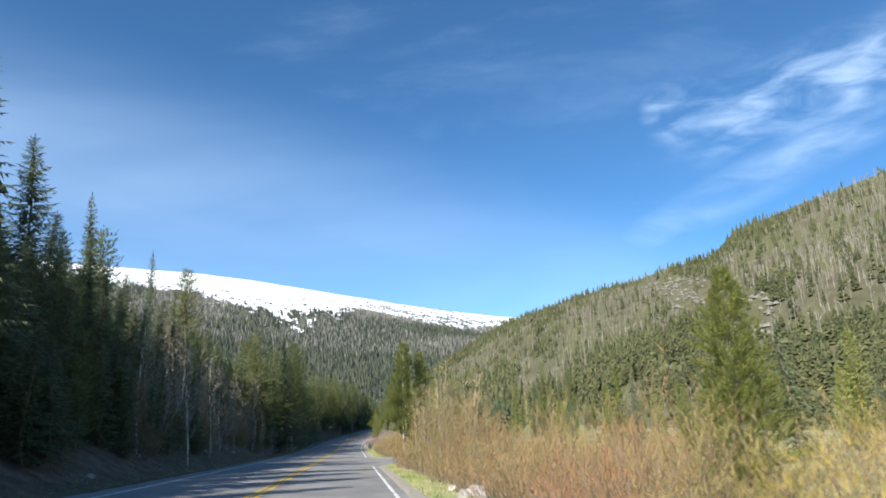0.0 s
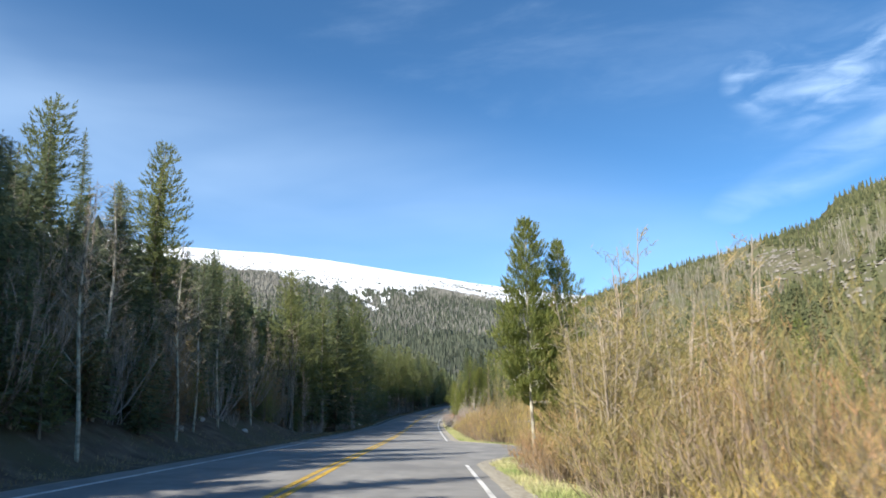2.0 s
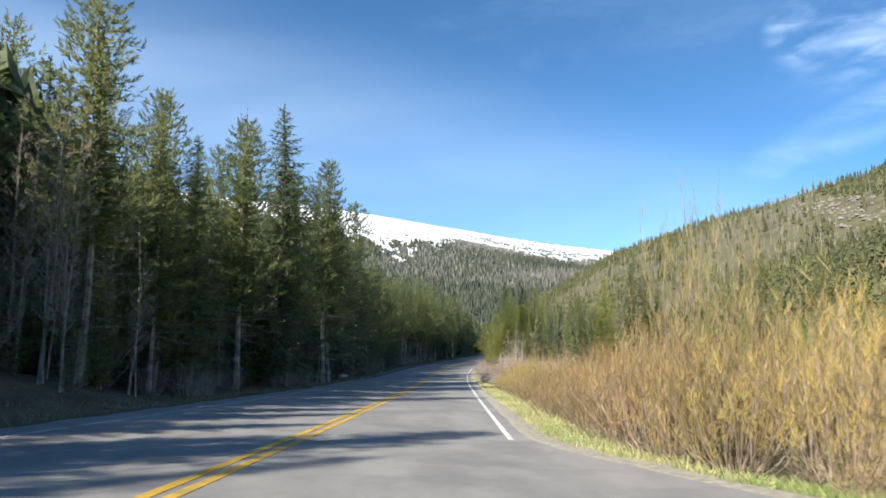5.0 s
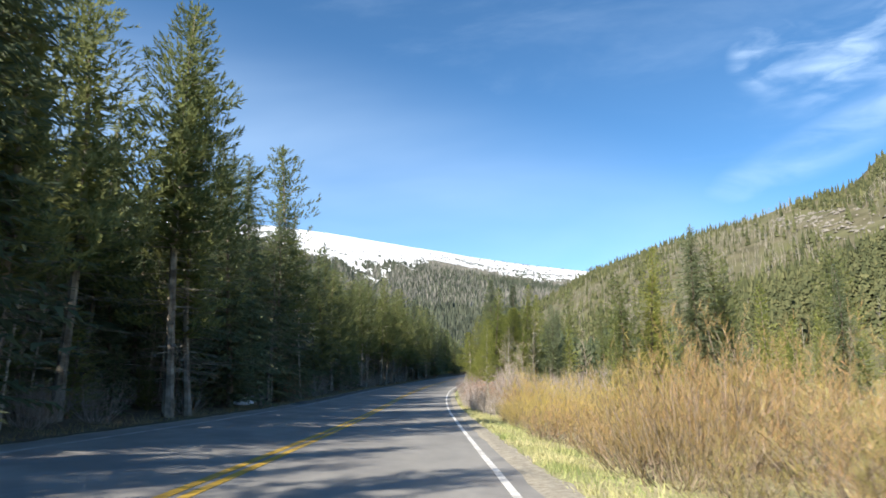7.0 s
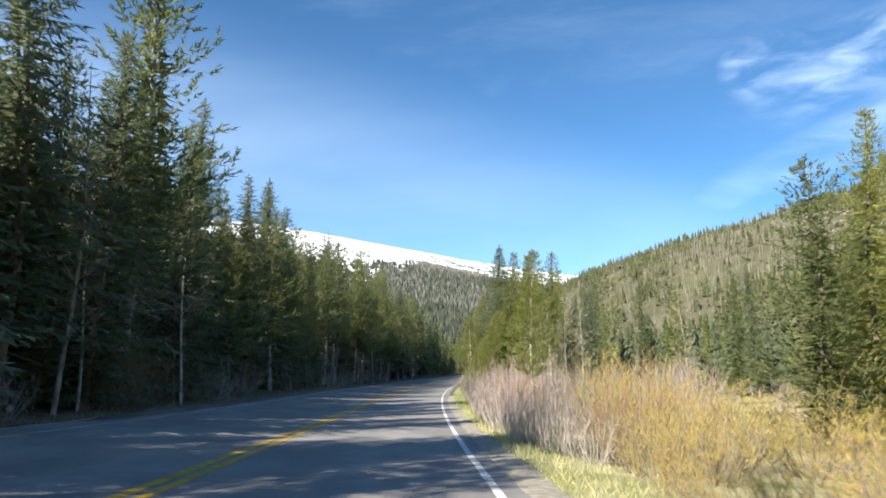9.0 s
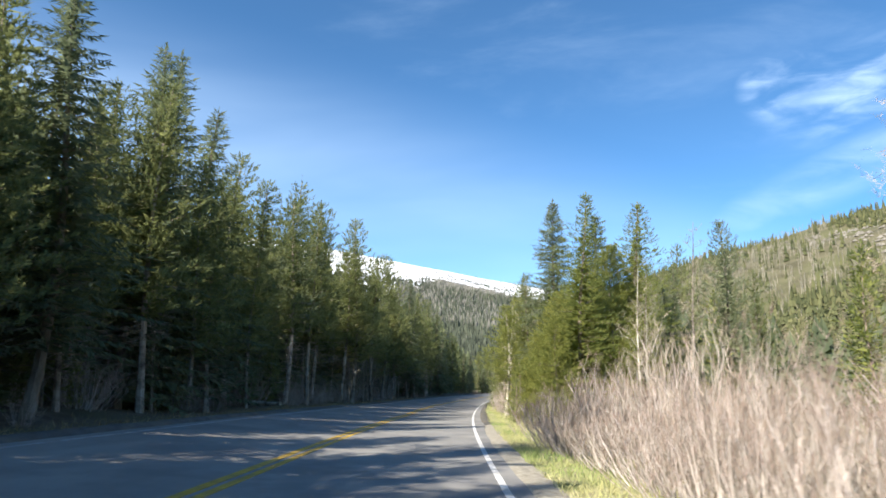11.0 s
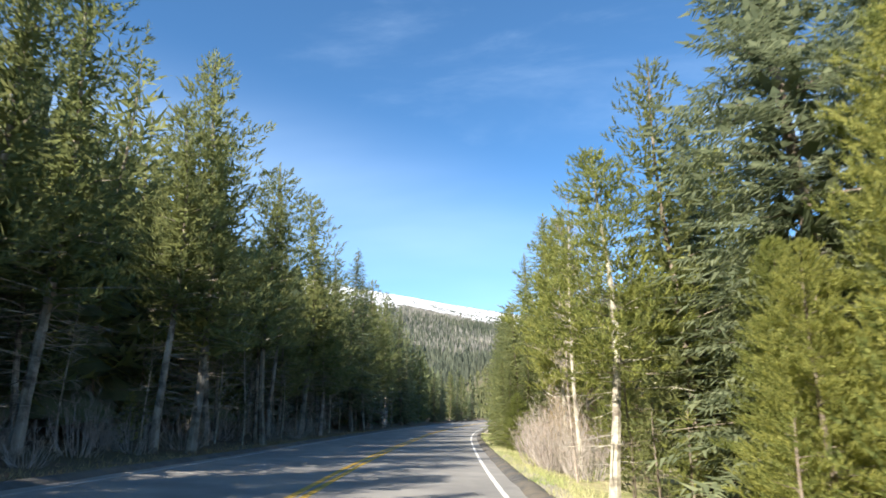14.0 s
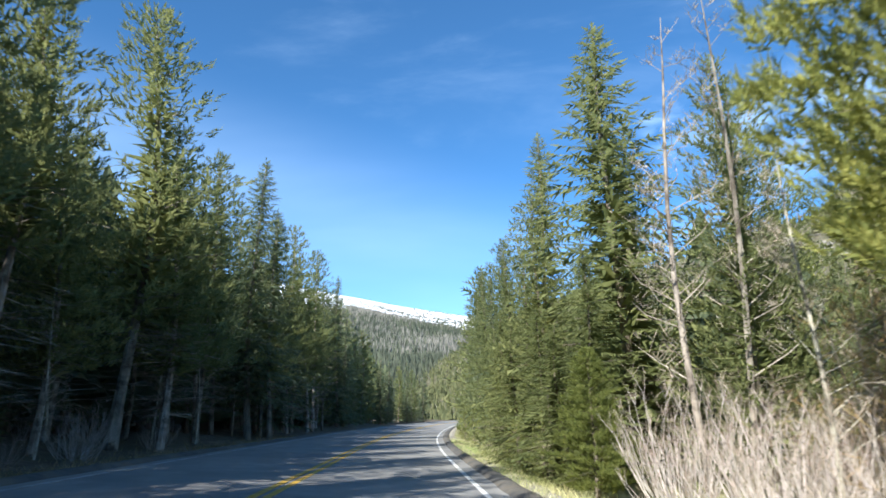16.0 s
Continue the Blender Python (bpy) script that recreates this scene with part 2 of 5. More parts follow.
def crown(u, y):
    """Leans the road to the valley side, fitted to the camera's view; the uphill lane is banked the most."""
    mid = float(np.interp(y, [-120, -27, -15, 9, 30, 45, 95, 105, 115, 125, 200], [0.14, 0.15, 0.20, 0.13, 0.10, 0.06, 0.03, 0.14, 0.16, 0.10, 0.08]))
    if u < 0:
        k = min(-u, 4.6) / 3.6
        return mid + (0.33 - mid) * k
    return mid * max(0.0, 1 - u / 3.6) - 0.01 * min(u, 4.2)


def lay_by(y):
    """Width of the paved lay-by beyond the edge line."""
    return 2.75 * step(y, -13.2, -4.0) * (1 - step(y, 0.0, 10.5))


def ground_z(x, y):
    """Height of the natural ground."""
    u = x - centre(y)
    z = road_z(y)
    rough = noise.noise((x * 0.35, y * 0.35, 3.0)) * 0.16 + noise.noise((x * 0.09, y * 0.09, 7.0)) * 0.4
    if u > 0:
        v = u - lay_by(y)
        z += crown(max(0.0, min(v, 4.0)), y) - 0.02 - 0.22 * step(v, 4.3, 6.4) - 0.35 * step(u, 6.0, 11.0)
        return z + rough * step(u, 4.6, 9.0) * 0.6
    steep = 1 - step(y, 2.0, 26.0)
    z += crown(-4.6, y) - 0.05 + (0.25 + 1.35 * steep) * step(-u, 4.9, 8.6)
    z += max(0.0, min(-u, 90.0) - 8.0) * (0.06 + 0.12 * steep)
    return z + rough * step(-u, 5.0, 8.0)


def mesh_object(name, verts, faces, mat, parent=None, smooth=False):
    me = bpy.data.meshes.new(name)
    me.from_pydata([tuple(v) for v in verts], [], faces)
    for m in (mat if isinstance(mat, (list, tuple)) else [mat]):
        me.materials.append(m)
    if smooth:
        me.polygons.foreach_set("use_smooth", [True] * len(me.polygons))
    me.update()
    ob = new(name, me)
    if parent:
        ob.parent = parent
    return ob


def grid_faces(rows, columns):
    return [(r * columns + c, r * columns + c + 1, (r + 1) * columns + c + 1, (r + 1) * columns + c) for r in range(rows - 1) for c in range(columns - 1)]


# ---- ground ----
def make_ground():
    us = [-4800, -2500, -1200, -600, -300, -160, -90, -60, -45, -36, -30, -26, -23, -20, -17.5, -15, -13, -11.5, -10, -9, -8.2, -7.4, -6.6, -5.9, -5.3, -4.7, -4.0,
          0, 3.7, 4.3, 4.8, 5.4, 6.0, 6.7, 7.5, 8.5, 9.7, 11, 13, 15, 18, 22, 27, 33, 40, 50, 65, 85, 120, 200, 400, 900, 2000, 4800]
    ys = [-4800, -2000, -700, -300, -160, -110] + [-80 + 1.5 * i for i in range(161)] + [165, 172, 180, 190, 205, 225, 260, 330, 450, 700, 1200, 2200, 4800]
    verts = []
    for y in ys:
        for u in us:
            x = centre(y) + u
            z = ground_z(x, y)
            if -4.3 < u < 3.9:
                z = road_z(y) + crown(u, y) - 0.14
            elif 0 < u < 4.0 + lay_by(y):
                z = min(z, road_z(y) - 0.13)
            verts.append((x, y, z))
    n = len(us)
    ob = mesh_object("ground", verts, grid_faces(len(ys), n), [EARTH, MEADOW], smooth=True)
    for p in ob.data.polygons:
        p.material_index = 1 if (p.index % (n - 1)) >= us.index(0) else 0
    tagged(ob, "dark forest soil and pale dry meadow ground beside the road", "ground", kind="structure")


def strip(name, u0, u1, y0, y1, lift, mat, parent=None, wear=0.0, gap=None, pace=1.0):
    """A ribbon along the road between two offsets from its centre line, 12 mm thick."""
    ys = np.arange(y0, y1 + 0.01, pace)
    verts, faces = [], []
    for y in ys:
        for u in (u0, u1):
            a = noise.noise((u * 3.1, y * 1.7, 2.0)) * wear
            x = centre(y) + u + a
            z = road_z(y) + crown(u, y) + lift
            verts += [(x, y, z), (x, y, z - 0.012)]
    for i in range(len(ys) - 1):
        k = 4 * i
        faces += [(k, k + 2, k + 6, k + 4), (k + 1, k, k + 4, k + 5), (k + 2, k + 3, k + 7, k + 6)]
    return mesh_object(name, verts, faces, mat, parent)


def make_road():
    us = [-4.25, -3.5, -2.6, -1.75, -0.9, 0, 0.9, 1.75, 2.6, 3.5, 3.78]
    ys = np.arange(-118, 320, 1.0)
    verts = []
    for y in ys:
        ragged = noise.noise((y * 0.8, 0, 5)) * 0.07
        row = [(centre(y) + u + (ragged if abs(u) > 3.7 else 0), y, road_z(y) + crown(u, y)) for u in us]
        edge = 3.85 + 0.2 * step(y, 76, 92) + lay_by(y) + noise.noise((y * 0.9, 4, 5)) * 0.08
        row.append((centre(y) + edge, y, road_z(y) + crown(3.85, y) - 0.01 * (edge - 3.85)))
        row = [(row[0][0], y, row[0][2] - 0.15)] + row + [(row[-1][0] + 0.02, y, row[-1][2] - 0.2)]
        verts += row
    road = mesh_object("road", verts, grid_faces(len(ys), len(us) + 3), ASPHALT, smooth=False)
    tagged(road, "worn grey asphalt two-lane mountain road", "road", kind="structure")
    for u in (-0.17, 0.05):
        tagged(strip("centre_line", u, u + 0.125, -116, 310, 0.006, YELLOW, road, 0.012), "faded yellow centre line")
    for u, y0, y1, paint in ((3.5, -116, -12.4, WHITE), (3.5, 9.4, 310, WHITE), (-3.66, -116, 4, WHITE), (-3.68, 4, 310, FADED)):
        tagged(strip("edge_line", u, u + 0.1, y0, y1, 0.006, paint, road, 0.012), "worn white edge line")
    for side in (1, -1):
        ys = np.arange(-100, 240, 0.6)
        verts, faces = [], []
        for y in ys:
            a = (3.68 + 0.55 * step(y, 76, 92) + lay_by(y) if side > 0 else 4.15 + 0.4 * step(y, 40, 70)) + noise.noise((y * 1.3, side, 1)) * 0.1
            b = a + (0.62 if side > 0 else 0.3) + noise.noise((y * 0.9, side, 9)) * 0.2
            for k, u in enumerate((a, (a + b) / 2, b)):
                x = centre(y) + side * u
                z = road_z(y) + crown(side * 4.0, y) - 0.02 - 0.02 * max(0, u - 4) if k < 2 else ground_z(x, y) + 0.015
                verts.append((x, y, z + (0.03 if k == 1 else 0)))
        tagged(mesh_object("shoulder", verts, grid_faces(len(ys), 3), GRAVEL), "narrow crumbling gravel shoulder along the asphalt", "road shoulder", kind="structure")


def make_berms():
    """Low rolled asphalt kerbs along the forest stretch."""
    for side, y0, y1 in ((1, 84, 205), (-1, 50, 205)):
        ys = np.arange(y0, y1, 0.8)
        verts = []
        for y in ys:
            mid = 4.18 + noise.noise((y * 0.5, side, 2)) * 0.05
            for du, dz in ((-0.28, -0.02), (-0.14, 0.06), (0.0, 0.085), (0.14, 0.06), (0.3, -0.06)):
                u = side * (mid + du)
                verts.append((centre(y) + u, y, road_z(y) + crown(u, y) - 0.03 + (dz + 0.03) * step(y, y0, y0 + 6) + noise.noise((y * 1.7, du * 5, 3)) * 0.012))
        tagged(mesh_object("asphalt_kerb", verts, grid_faces(len(ys), 5), DARK_ASPHALT, smooth=True), "low dark rolled asphalt kerb along the road edge", "kerb", kind="structure")


# ---- hill and mountain ----
def ray_point(azimuth, d):
    return d * math.sin(radians(azimuth)), d * math.cos(radians(azimuth))


HILL_FROM = -54.0


def hill_point(azimuth, d):
    x, y = ray_point(azimuth, d)
    return x, y + HILL_FROM


def hill_span(azimuth):
    """Distances of the hill's foot and ridge at a bearing."""
    return (float(np.interp(azimuth, [2, 8, 18, 30, 60, 120], [470, 350, 215, 150, 110, 100])),
            float(np.interp(azimuth, [2, 8, 18, 30, 60, 120], [1550, 1200, 860, 700, 570, 520])))


def hill_height(azimuth, d):
    """The slope on the right of the valley, by bearing and distance from the plan's origin."""
    rise = float(np.interp(azimuth, [2, 5, 8, 13, 18, 26, 30, 32, 37, 42, 60, 90, 120], [1.6, 4.0, 5.55, 8.35, 9.65, 11.65, 12.1, 13.9, 15.2, 16.2, 17.6, 18, 16]))
    foot, ridge = hill_span(azimuth)
    top = ridge * math.tan(radians(rise))
    k = (d - foot) / (ridge - foot)
    x, y = hill_point(azimuth, d)
    bumps = noise.noise((x * 0.008, y * 0.008, 1.0)) * 10 + noise.noise((x * 0.03, y * 0.03, 4.0)) * 3
    if k <= 0:
        return -2.5
    if k < 1:
        return -2.5 + (top + 2.5) * k ** 1.1 + bumps * min(1, 4 * k) * (1 - 0.6 * k)
    return top + bumps * 0.4 - (k - 1) * top * 0.55


def mountain_rise(azimuth):
    return float(np.interp(azimuth, [-70, -30, -19, -13, -8.5, 0.7, 6.4, 13, 20, 32], [12, 13.3, 13.0, 12.8, 12.3, 10.85, 9.85, 8.75, 7.8, 6.5]))


def mountain_height(azimuth, d):
    rise = mountain_rise(azimuth)
    ridge, foot = 3700.0, 700.0
    top = ridge * math.tan(radians(rise))
    k = (d - foot) / (ridge - foot)
    x, y = ray_point(azimuth, d)
    bumps = noise.noise((x * 0.0012, y * 0.0012, 1.0)) * 55 + noise.noise((x * 0.005, y * 0.005, 2.0)) * 16 + noise.noise((x * 0.02, y * 0.02, 2.0)) * 3
    if k <= 0:
        return -3.0
    if k < 1:
        return -3 + (top + 3) * k ** 0.97 + bumps * min(1, 3 * k) * (1 - 0.85 * k)
    return top + bumps * 0.15 - (k - 1) * top * 0.8


def tree_line(azimuth):
    """How far up the slope, as a share of it, the woods reach."""
    low = math.tan(radians(float(np.interp(azimuth, [-30, -16, -13, -10.3, -4.4, -1, 1.2, 5, 8.3, 11.6, 20], [11.9, 11.5, 10.9, 10.1, 8.7, 9.0, 9.5, 8.6, 8.0, 7.6, 6.9]))))
    top = 3700 * math.tan(radians(mountain_rise(azimuth)))
    return min(0.97, 700 * low / (top - 3000 * low))


def snow_edge(a, k):
    """Uneven, slanting tongues of the snow's lower edge."""
    return 0.10 * noise.noise((a * 0.7 + k * 6, k * 9, 5)) + 0.10 * noise.noise((a * 1.8 + k * 18, k * 46, 8)) + 0.06 * noise.noise((a * 5 + k * 30, k * 90, 2))


def make_heights():
    azimuths = np.arange(2, 121, 0.6)
    rays = [0.0] + list(np.linspace(0.02, 1.0, 46)) + [1.12, 1.4]
    verts = []
    for a in azimuths:
        foot, ridge = hill_span(a)
        foot -= 8
        for k in rays:
            d = foot + (ridge - foot) * k
            verts.append((*hill_point(a, d), hill_height(a, d)))
    tagged(mesh_object("hill", verts, [f[::-1] for f in grid_faces(len(azimuths), len(rays))], HILLSIDE, smooth=True),
           "steep dry olive-tan hillside with scattered trees", "hill", kind="structure")
    azimuths = np.concatenate([np.arange(-62, -30, 1.0), np.arange(-30, 20, 0.2), np.arange(20, 33, 1.0)])
    rays = list(np.linspace(0.0, 0.3, 20)) + list(np.linspace(0.31, 1.0, 130)) + [1.08, 1.3]
    verts = []
    for a in azimuths:
        for k in rays:
            d = 690 + 3010 * k
            verts.append((*ray_point(a, d), mountain_height(a, d)))
    n = len(rays)
    mountain = mesh_object("mountain", verts, [f[::-1] for f in grid_faces(len(azimuths), n)], [FAR_FLOOR, SNOW], smooth=True)
    for p in mountain.data.polygons:
        a, k = azimuths[p.index // (n - 1)], rays[p.index % (n - 1)]
        edge = tree_line(a) + snow_edge(a, k)
        bare = noise.noise((a * 1.3, k * 60, 3)) > 0.45 and k > 0.93 and a < -2
        p.material_index = 1 if k > edge and not bare else 0
    tagged(mountain, "broad snow-covered mountain above dark woods", "mountain", kind="structure")


def spikes(name, spots, sides, tiers, mat, label):
    """Many far trees as one mesh: each a ragged stack of small cones. spots: x, y, z, height, radius."""
    rnd = random.Random(len(spots))
    verts, faces = [], []
    for x, y, z, h, r in spots:
        turn = rnd.uniform(0, 6.28)
        for k in range(tiers):
            low, high = (0.06 + 0.80 * k / tiers) * h, (0.06 + 0.80 * (k + 1) / tiers) * h + (0.14 if tiers < 9 else 0.08) * h
            rad = r * (1 - 0.8 * k / tiers)
            base = len(verts)
            for i in range(sides):
                a = turn + k * 0.7 + i * 6.283 / sides
                rr = rad * (rnd.uniform(0.35, 0.75) if i % 2 else rnd.uniform(0.8, 1.3))
                verts.append((x + rr * math.cos(a), y + rr * math.sin(a), z + low + rnd.uniform(-0.04, 0.03) * h))
            verts.append((x + rnd.uniform(-0.05, 0.05) * r, y, z + high))
            faces += [(base + i, base + (i + 1) % sides, base + sides) for i in range(sides)]
    return tagged(mesh_object(name, verts, faces, mat), label, "trees", kind="stuff")


def bare_spikes(name, spots, mat, label):
    """Far leafless trees: a thin stem and a few upswept blades each."""
    rnd = random.Random(len(spots) + 1)
    verts, faces = [], []
    for x, y, z, h, r in spots:
        def blade(p, q, w):
            b = len(verts)
            ax, ay = rnd.uniform(-1, 1), rnd.uniform(-1, 1)
            n = math.hypot(ax, ay) + 1e-3
            ax, ay = ax / n * w, ay / n * w
            verts.extend([(p[0] - ax, p[1] - ay, p[2]), (p[0] + ax, p[1] + ay, p[2]), q])
            faces.append((b, b + 1, b + 2))
        w = 0.02 * h
        blade((x, y, z), (x, y, z + h), w)
        blade((x, y, z), (x, y, z + h), w)
        for _ in range(5):
            s = rnd.uniform(0.3, 0.8) * h
            a = rnd.uniform(0, 6.28)
            blade((x, y, z + s), (x + r * math.cos(a), y + r * math.sin(a), z + s + rnd.uniform(0.15, 0.3) * h), w * 0.8)
    return tagged(mesh_object(name, verts, faces, mat), label, "trees", kind="stuff")


def make_far_woods():
    rnd = random.Random(21)
    green, grey, rocks, close = [], [], [], []
    while len(green) + len(grey) + len(close) < 13500:
        a = rnd.uniform(3, 75)
        foot, ridge = hill_span(a)
        k = rnd.random() ** 0.8
        d = foot + (ridge - foot) * k
        x, y = hill_point(a, d)
        patch = noise.noise((x * 0.011, y * 0.011, 11)) + 0.5 * noise.noise((x * 0.04, y * 0.04, 2))
        scree = abs(a - 27.5 + 12 * (k - 0.62)) < 2.3 and 0.18 < k < 0.86
        z = hill_height(a, d)
        if scree:
            if rnd.random() < 0.6:
                rocks.append((x, y, z))
            if rnd.random() < 0.93:
                continue
        crest = k > 0.90
        wood = patch + (0.5 if crest else 0) + (0.55 if k < 0.16 else 0) + (0.35 if a < 14 else 0)
        if wood > 0.27 or rnd.random() < 0.10:
            h = rnd.uniform(6, 12) * (0.8 if crest else 1)
            (close if d < 330 else green).append((x, y, z - 0.4, h, h * rnd.uniform(0.15, 0.22)))
        elif rnd.random() < 0.85:
            h = rnd.uniform(4.5, 9.5)
            grey.append((x, y, z - 0.3, h, h * rnd.uniform(0.12, 0.22)))
    spikes("hill_foot_conifers", close, 7, 11, FAR_GREEN, "green conifers at the foot of the dry hillside")
    spikes("hill_conifers", green, 5, 4, FAR_GREEN, "scattered green conifers on the dry hillside")
    bare_spikes("hill_aspens", grey, FAR_GREY, "pale leafless aspens on the dry hillside")
    verts, faces = [], []
    for x, y, z in rocks:
        r = rnd.uniform(0.6, 2.4)
        b = len(verts)
        for i in range(5):
            g = i * 1.2566 + rnd.uniform(-0.3, 0.3)
            verts.append((x + r * math.cos(g) * rnd.uniform(0.7, 1.2), y + r * math.sin(g) * rnd.uniform(0.7, 1.2), z - 0.4 + rnd.uniform(0, 0.3) * r))
        verts.append((x + rnd.uniform(-0.4, 0.4) * r, y + rnd.uniform(-0.4, 0.4) * r, z + 0.7 * r))
        faces += [(b + i, b + (i + 1) % 5, b + 5) for i in range(5)]
    tagged(mesh_object("scree", verts, faces, SCREE), "grey tumbled boulder field on the hillside", "rocks", kind="stuff")
    green, grey = [], []
    while len(green) + len(grey) < 36000:
        a = rnd.uniform(-28, 18)
        k = rnd.random() ** 0.75
        edge = tree_line(a) + snow_edge(a, k)
        thin = max(0.0, k - edge)
        if thin > 0:
            streak = noise.noise((a * 1.4 + k * 26, k * 70, 1)) + 0.6 * noise.noise((a * 6 + k * 40, k * 160, 4))
            if streak < (0.16 if a > 0 else 0.30) + thin * (0.5 if a > 0 else 1.6):
                continue
        d = 700 + 3000 * k
        x, y = ray_point(a, d)
        h = rnd.uniform(9, 16) if thin == 0 else rnd.uniform(5, 9)
        dead = noise.noise((x * 0.003, y * 0.003, 3)) + rnd.uniform(-0.4, 0.4) > 0.02 and k > 0.15
        (grey if dead else green).append((x, y, mountain_height(a, d) - 1, h, h * (0.16 if dead else 0.2 if thin == 0 else 0.5)))
    spikes("mountain_conifers", green, 3, 1, MOUNTAIN_GREEN, "dense dark conifer woods on the far mountain slope")
    spikes("mountain_dead_trees", grey, 3, 1, MOUNTAIN_GREY, "grey beetle-killed trees on the far mountain slope")


# ---- plants: generators ----
def tube(verts, faces, points, radii, sides=6):
    """A tapered tube through points."""
    base = len(verts)
    for (p, r) in zip(points, radii):
        for i in range(sides):
            a = i * 2 * math.pi / sides
            verts.append((p[0] + r * math.cos(a), p[1] + r * math.sin(a), p[2]))
    for k in range(len(points) - 1):
        for i in range(sides):
            j = (i + 1) % sides
            faces.append((base + k * sides + i, base + k * sides + j, base + (k + 1) * sides + j, base + (k + 1) * sides + i))


def blade(verts, faces, p, q, width, rnd):
    """One thin pointed triangle from p to q."""
    d = Vector(q) - Vector(p)
    side = d.cross(Vector((rnd.uniform(-1, 1), rnd.uniform(-1, 1), rnd.uniform(-1, 1))))
    side = side.normalized() * width if side.length > 1e-6 else Vector((width, 0, 0))
    b = len(verts)
    verts.extend([tuple(Vector(p) - side), tuple(Vector(p) + side), tuple(q)])
    faces.append((b, b + 1, b + 2))


def twig_tube(verts, faces, p, q, r, rnd, bend=0.12):
    """A thin three-sided branch with one bend; returns its middle and end."""
    p, q = Vector(p), Vector(q)
    d = q - p
    m = (p + q) / 2 + Vector((rnd.uniform(-1, 1), rnd.uniform(-1, 1), rnd.uniform(-0.5, 0.5))) * bend * d.length
    side = d.cross(Vector((0.3, 0.5, 0.2)))
    side = side.normalized() if side.length > 1e-6 else Vector((1, 0, 0))
    other = d.normalized().cross(side)
    base = len(verts)
    for c, s in ((p, r), (m, r * 0.72)):
        for i in range(3):
            a = i * 2.0944
            verts.append(tuple(c + side * s * math.cos(a) + other * s * math.sin(a)))
    verts.append(tuple(q))
    for i in range(3):
        j = (i + 1) % 3
        faces.append((base + i, base + j, base + 3 + j, base + 3 + i))
        faces.append((base + 3 + i, base + 3 + j, base + 6))
    return m, q


def frond(verts, faces, p, tip, width, n, rnd, brush, start, sag, slim=0.52):
    """A needled branch: a row of overlapping pointed sprays on both sides of its axis, or all round it."""
    p, tip = Vector(p), Vector(tip)
    length = (tip - p).length
    way = (tip - p).normalized()
    level = way.cross(Vector((0, 0, 1)))
    level = level.normalized() if level.length > 1e-3 else Vector((1, 0, 0))
    above = level.cross(way)
    roll = rnd.uniform(-0.5, 0.5)

    def axis(s):
        return p.lerp(tip, s) + Vector((0, 0, sag * length * s * s))
    half = slim * (1 - start) / n
    for i in range(n):
        s = start + (1 - start) * (i + 0.5) / n
        w = width * (1.12 - 0.6 * (s - start) / (1 - start)) * rnd.uniform(0.55, 1.35)
        for sign in (-1, 1):
            a = roll + rnd.uniform(-1.25, 0.3) if not brush else rnd.uniform(-1.2, 1.2) + 0.45
            out = level * sign * math.cos(a) + above * math.sin(a)
            b = len(verts)
            end = axis(min(s + half, 1.0)) + out * w + way * w * rnd.uniform(0.1, 1.0) + Vector((rnd.uniform(-1, 1), rnd.uniform(-1, 1), rnd.uniform(-1, 1))) * w * 0.25
            verts.extend([tuple(axis(s - half)), tuple(axis(s + half)), tuple(end)])
            faces.append((b, b + 1, b + 2))
    b = len(verts)
    e = axis(1.0)
    verts.extend([tuple(e - level * width * 0.22), tuple(e + level * width * 0.22), tuple(e + way * width * 0.8)])
    faces.append((b, b + 1, b + 2))


def brushes(verts, faces, p, tip, n, size, needles, rnd):
    """Bottle-brush tufts of needles along the outer part of a pine branch, turned up at their ends."""
    p, tip = Vector(p), Vector(tip)
    length = (tip - p).length
    way = (tip - p).normalized()
    level = way.cross(Vector((0, 0, 1)))
    level = level.normalized() if level.length > 1e-3 else Vector((1, 0, 0))
    for j in range(n):
        s = 1.0 if j == 0 else rnd.uniform(0.25, 1.0)
        side = rnd.uniform(-1, 1) * (1.1 - 0.6 * s)
        c = p.lerp(tip, s) + level * side * min(length * 0.35, size * 0.9) + Vector((0, 0, 0.10 * length * s * s + rnd.uniform(-0.35, 0.15) * size))
        d = (way * rnd.uniform(0.2, 0.9) + level * side * 0.6 + Vector((0, 0, rnd.uniform(0.35, 1.2)))).normalized()
        one = d.cross(Vector((rnd.uniform(-1, 1), rnd.uniform(-1, 1), rnd.uniform(-1, 1)))).normalized()
        two = d.cross(one)
        tall = size * rnd.uniform(0.6, 1.15)
        for k in range(needles):
            f = (k + rnd.random()) / needles
            a = k * 2.39996 + rnd.uniform(-0.5, 0.5)
            r = size * 0.34 * (1.1 - 0.5 * f) * rnd.uniform(0.75, 1.2)
            m = c + d * f * tall
            e = m + d * size * 0.40 + (one * math.cos(a) + two * math.sin(a)) * r
            h = (one * math.sin(a) - two * math.cos(a)) * size * (0.36 / needles + 0.022) + d * size * 0.02
            b = len(verts)
            verts.extend([tuple(m - h), tuple(m + h), tuple(e)])
            faces.append((b, b + 1, b + 2))


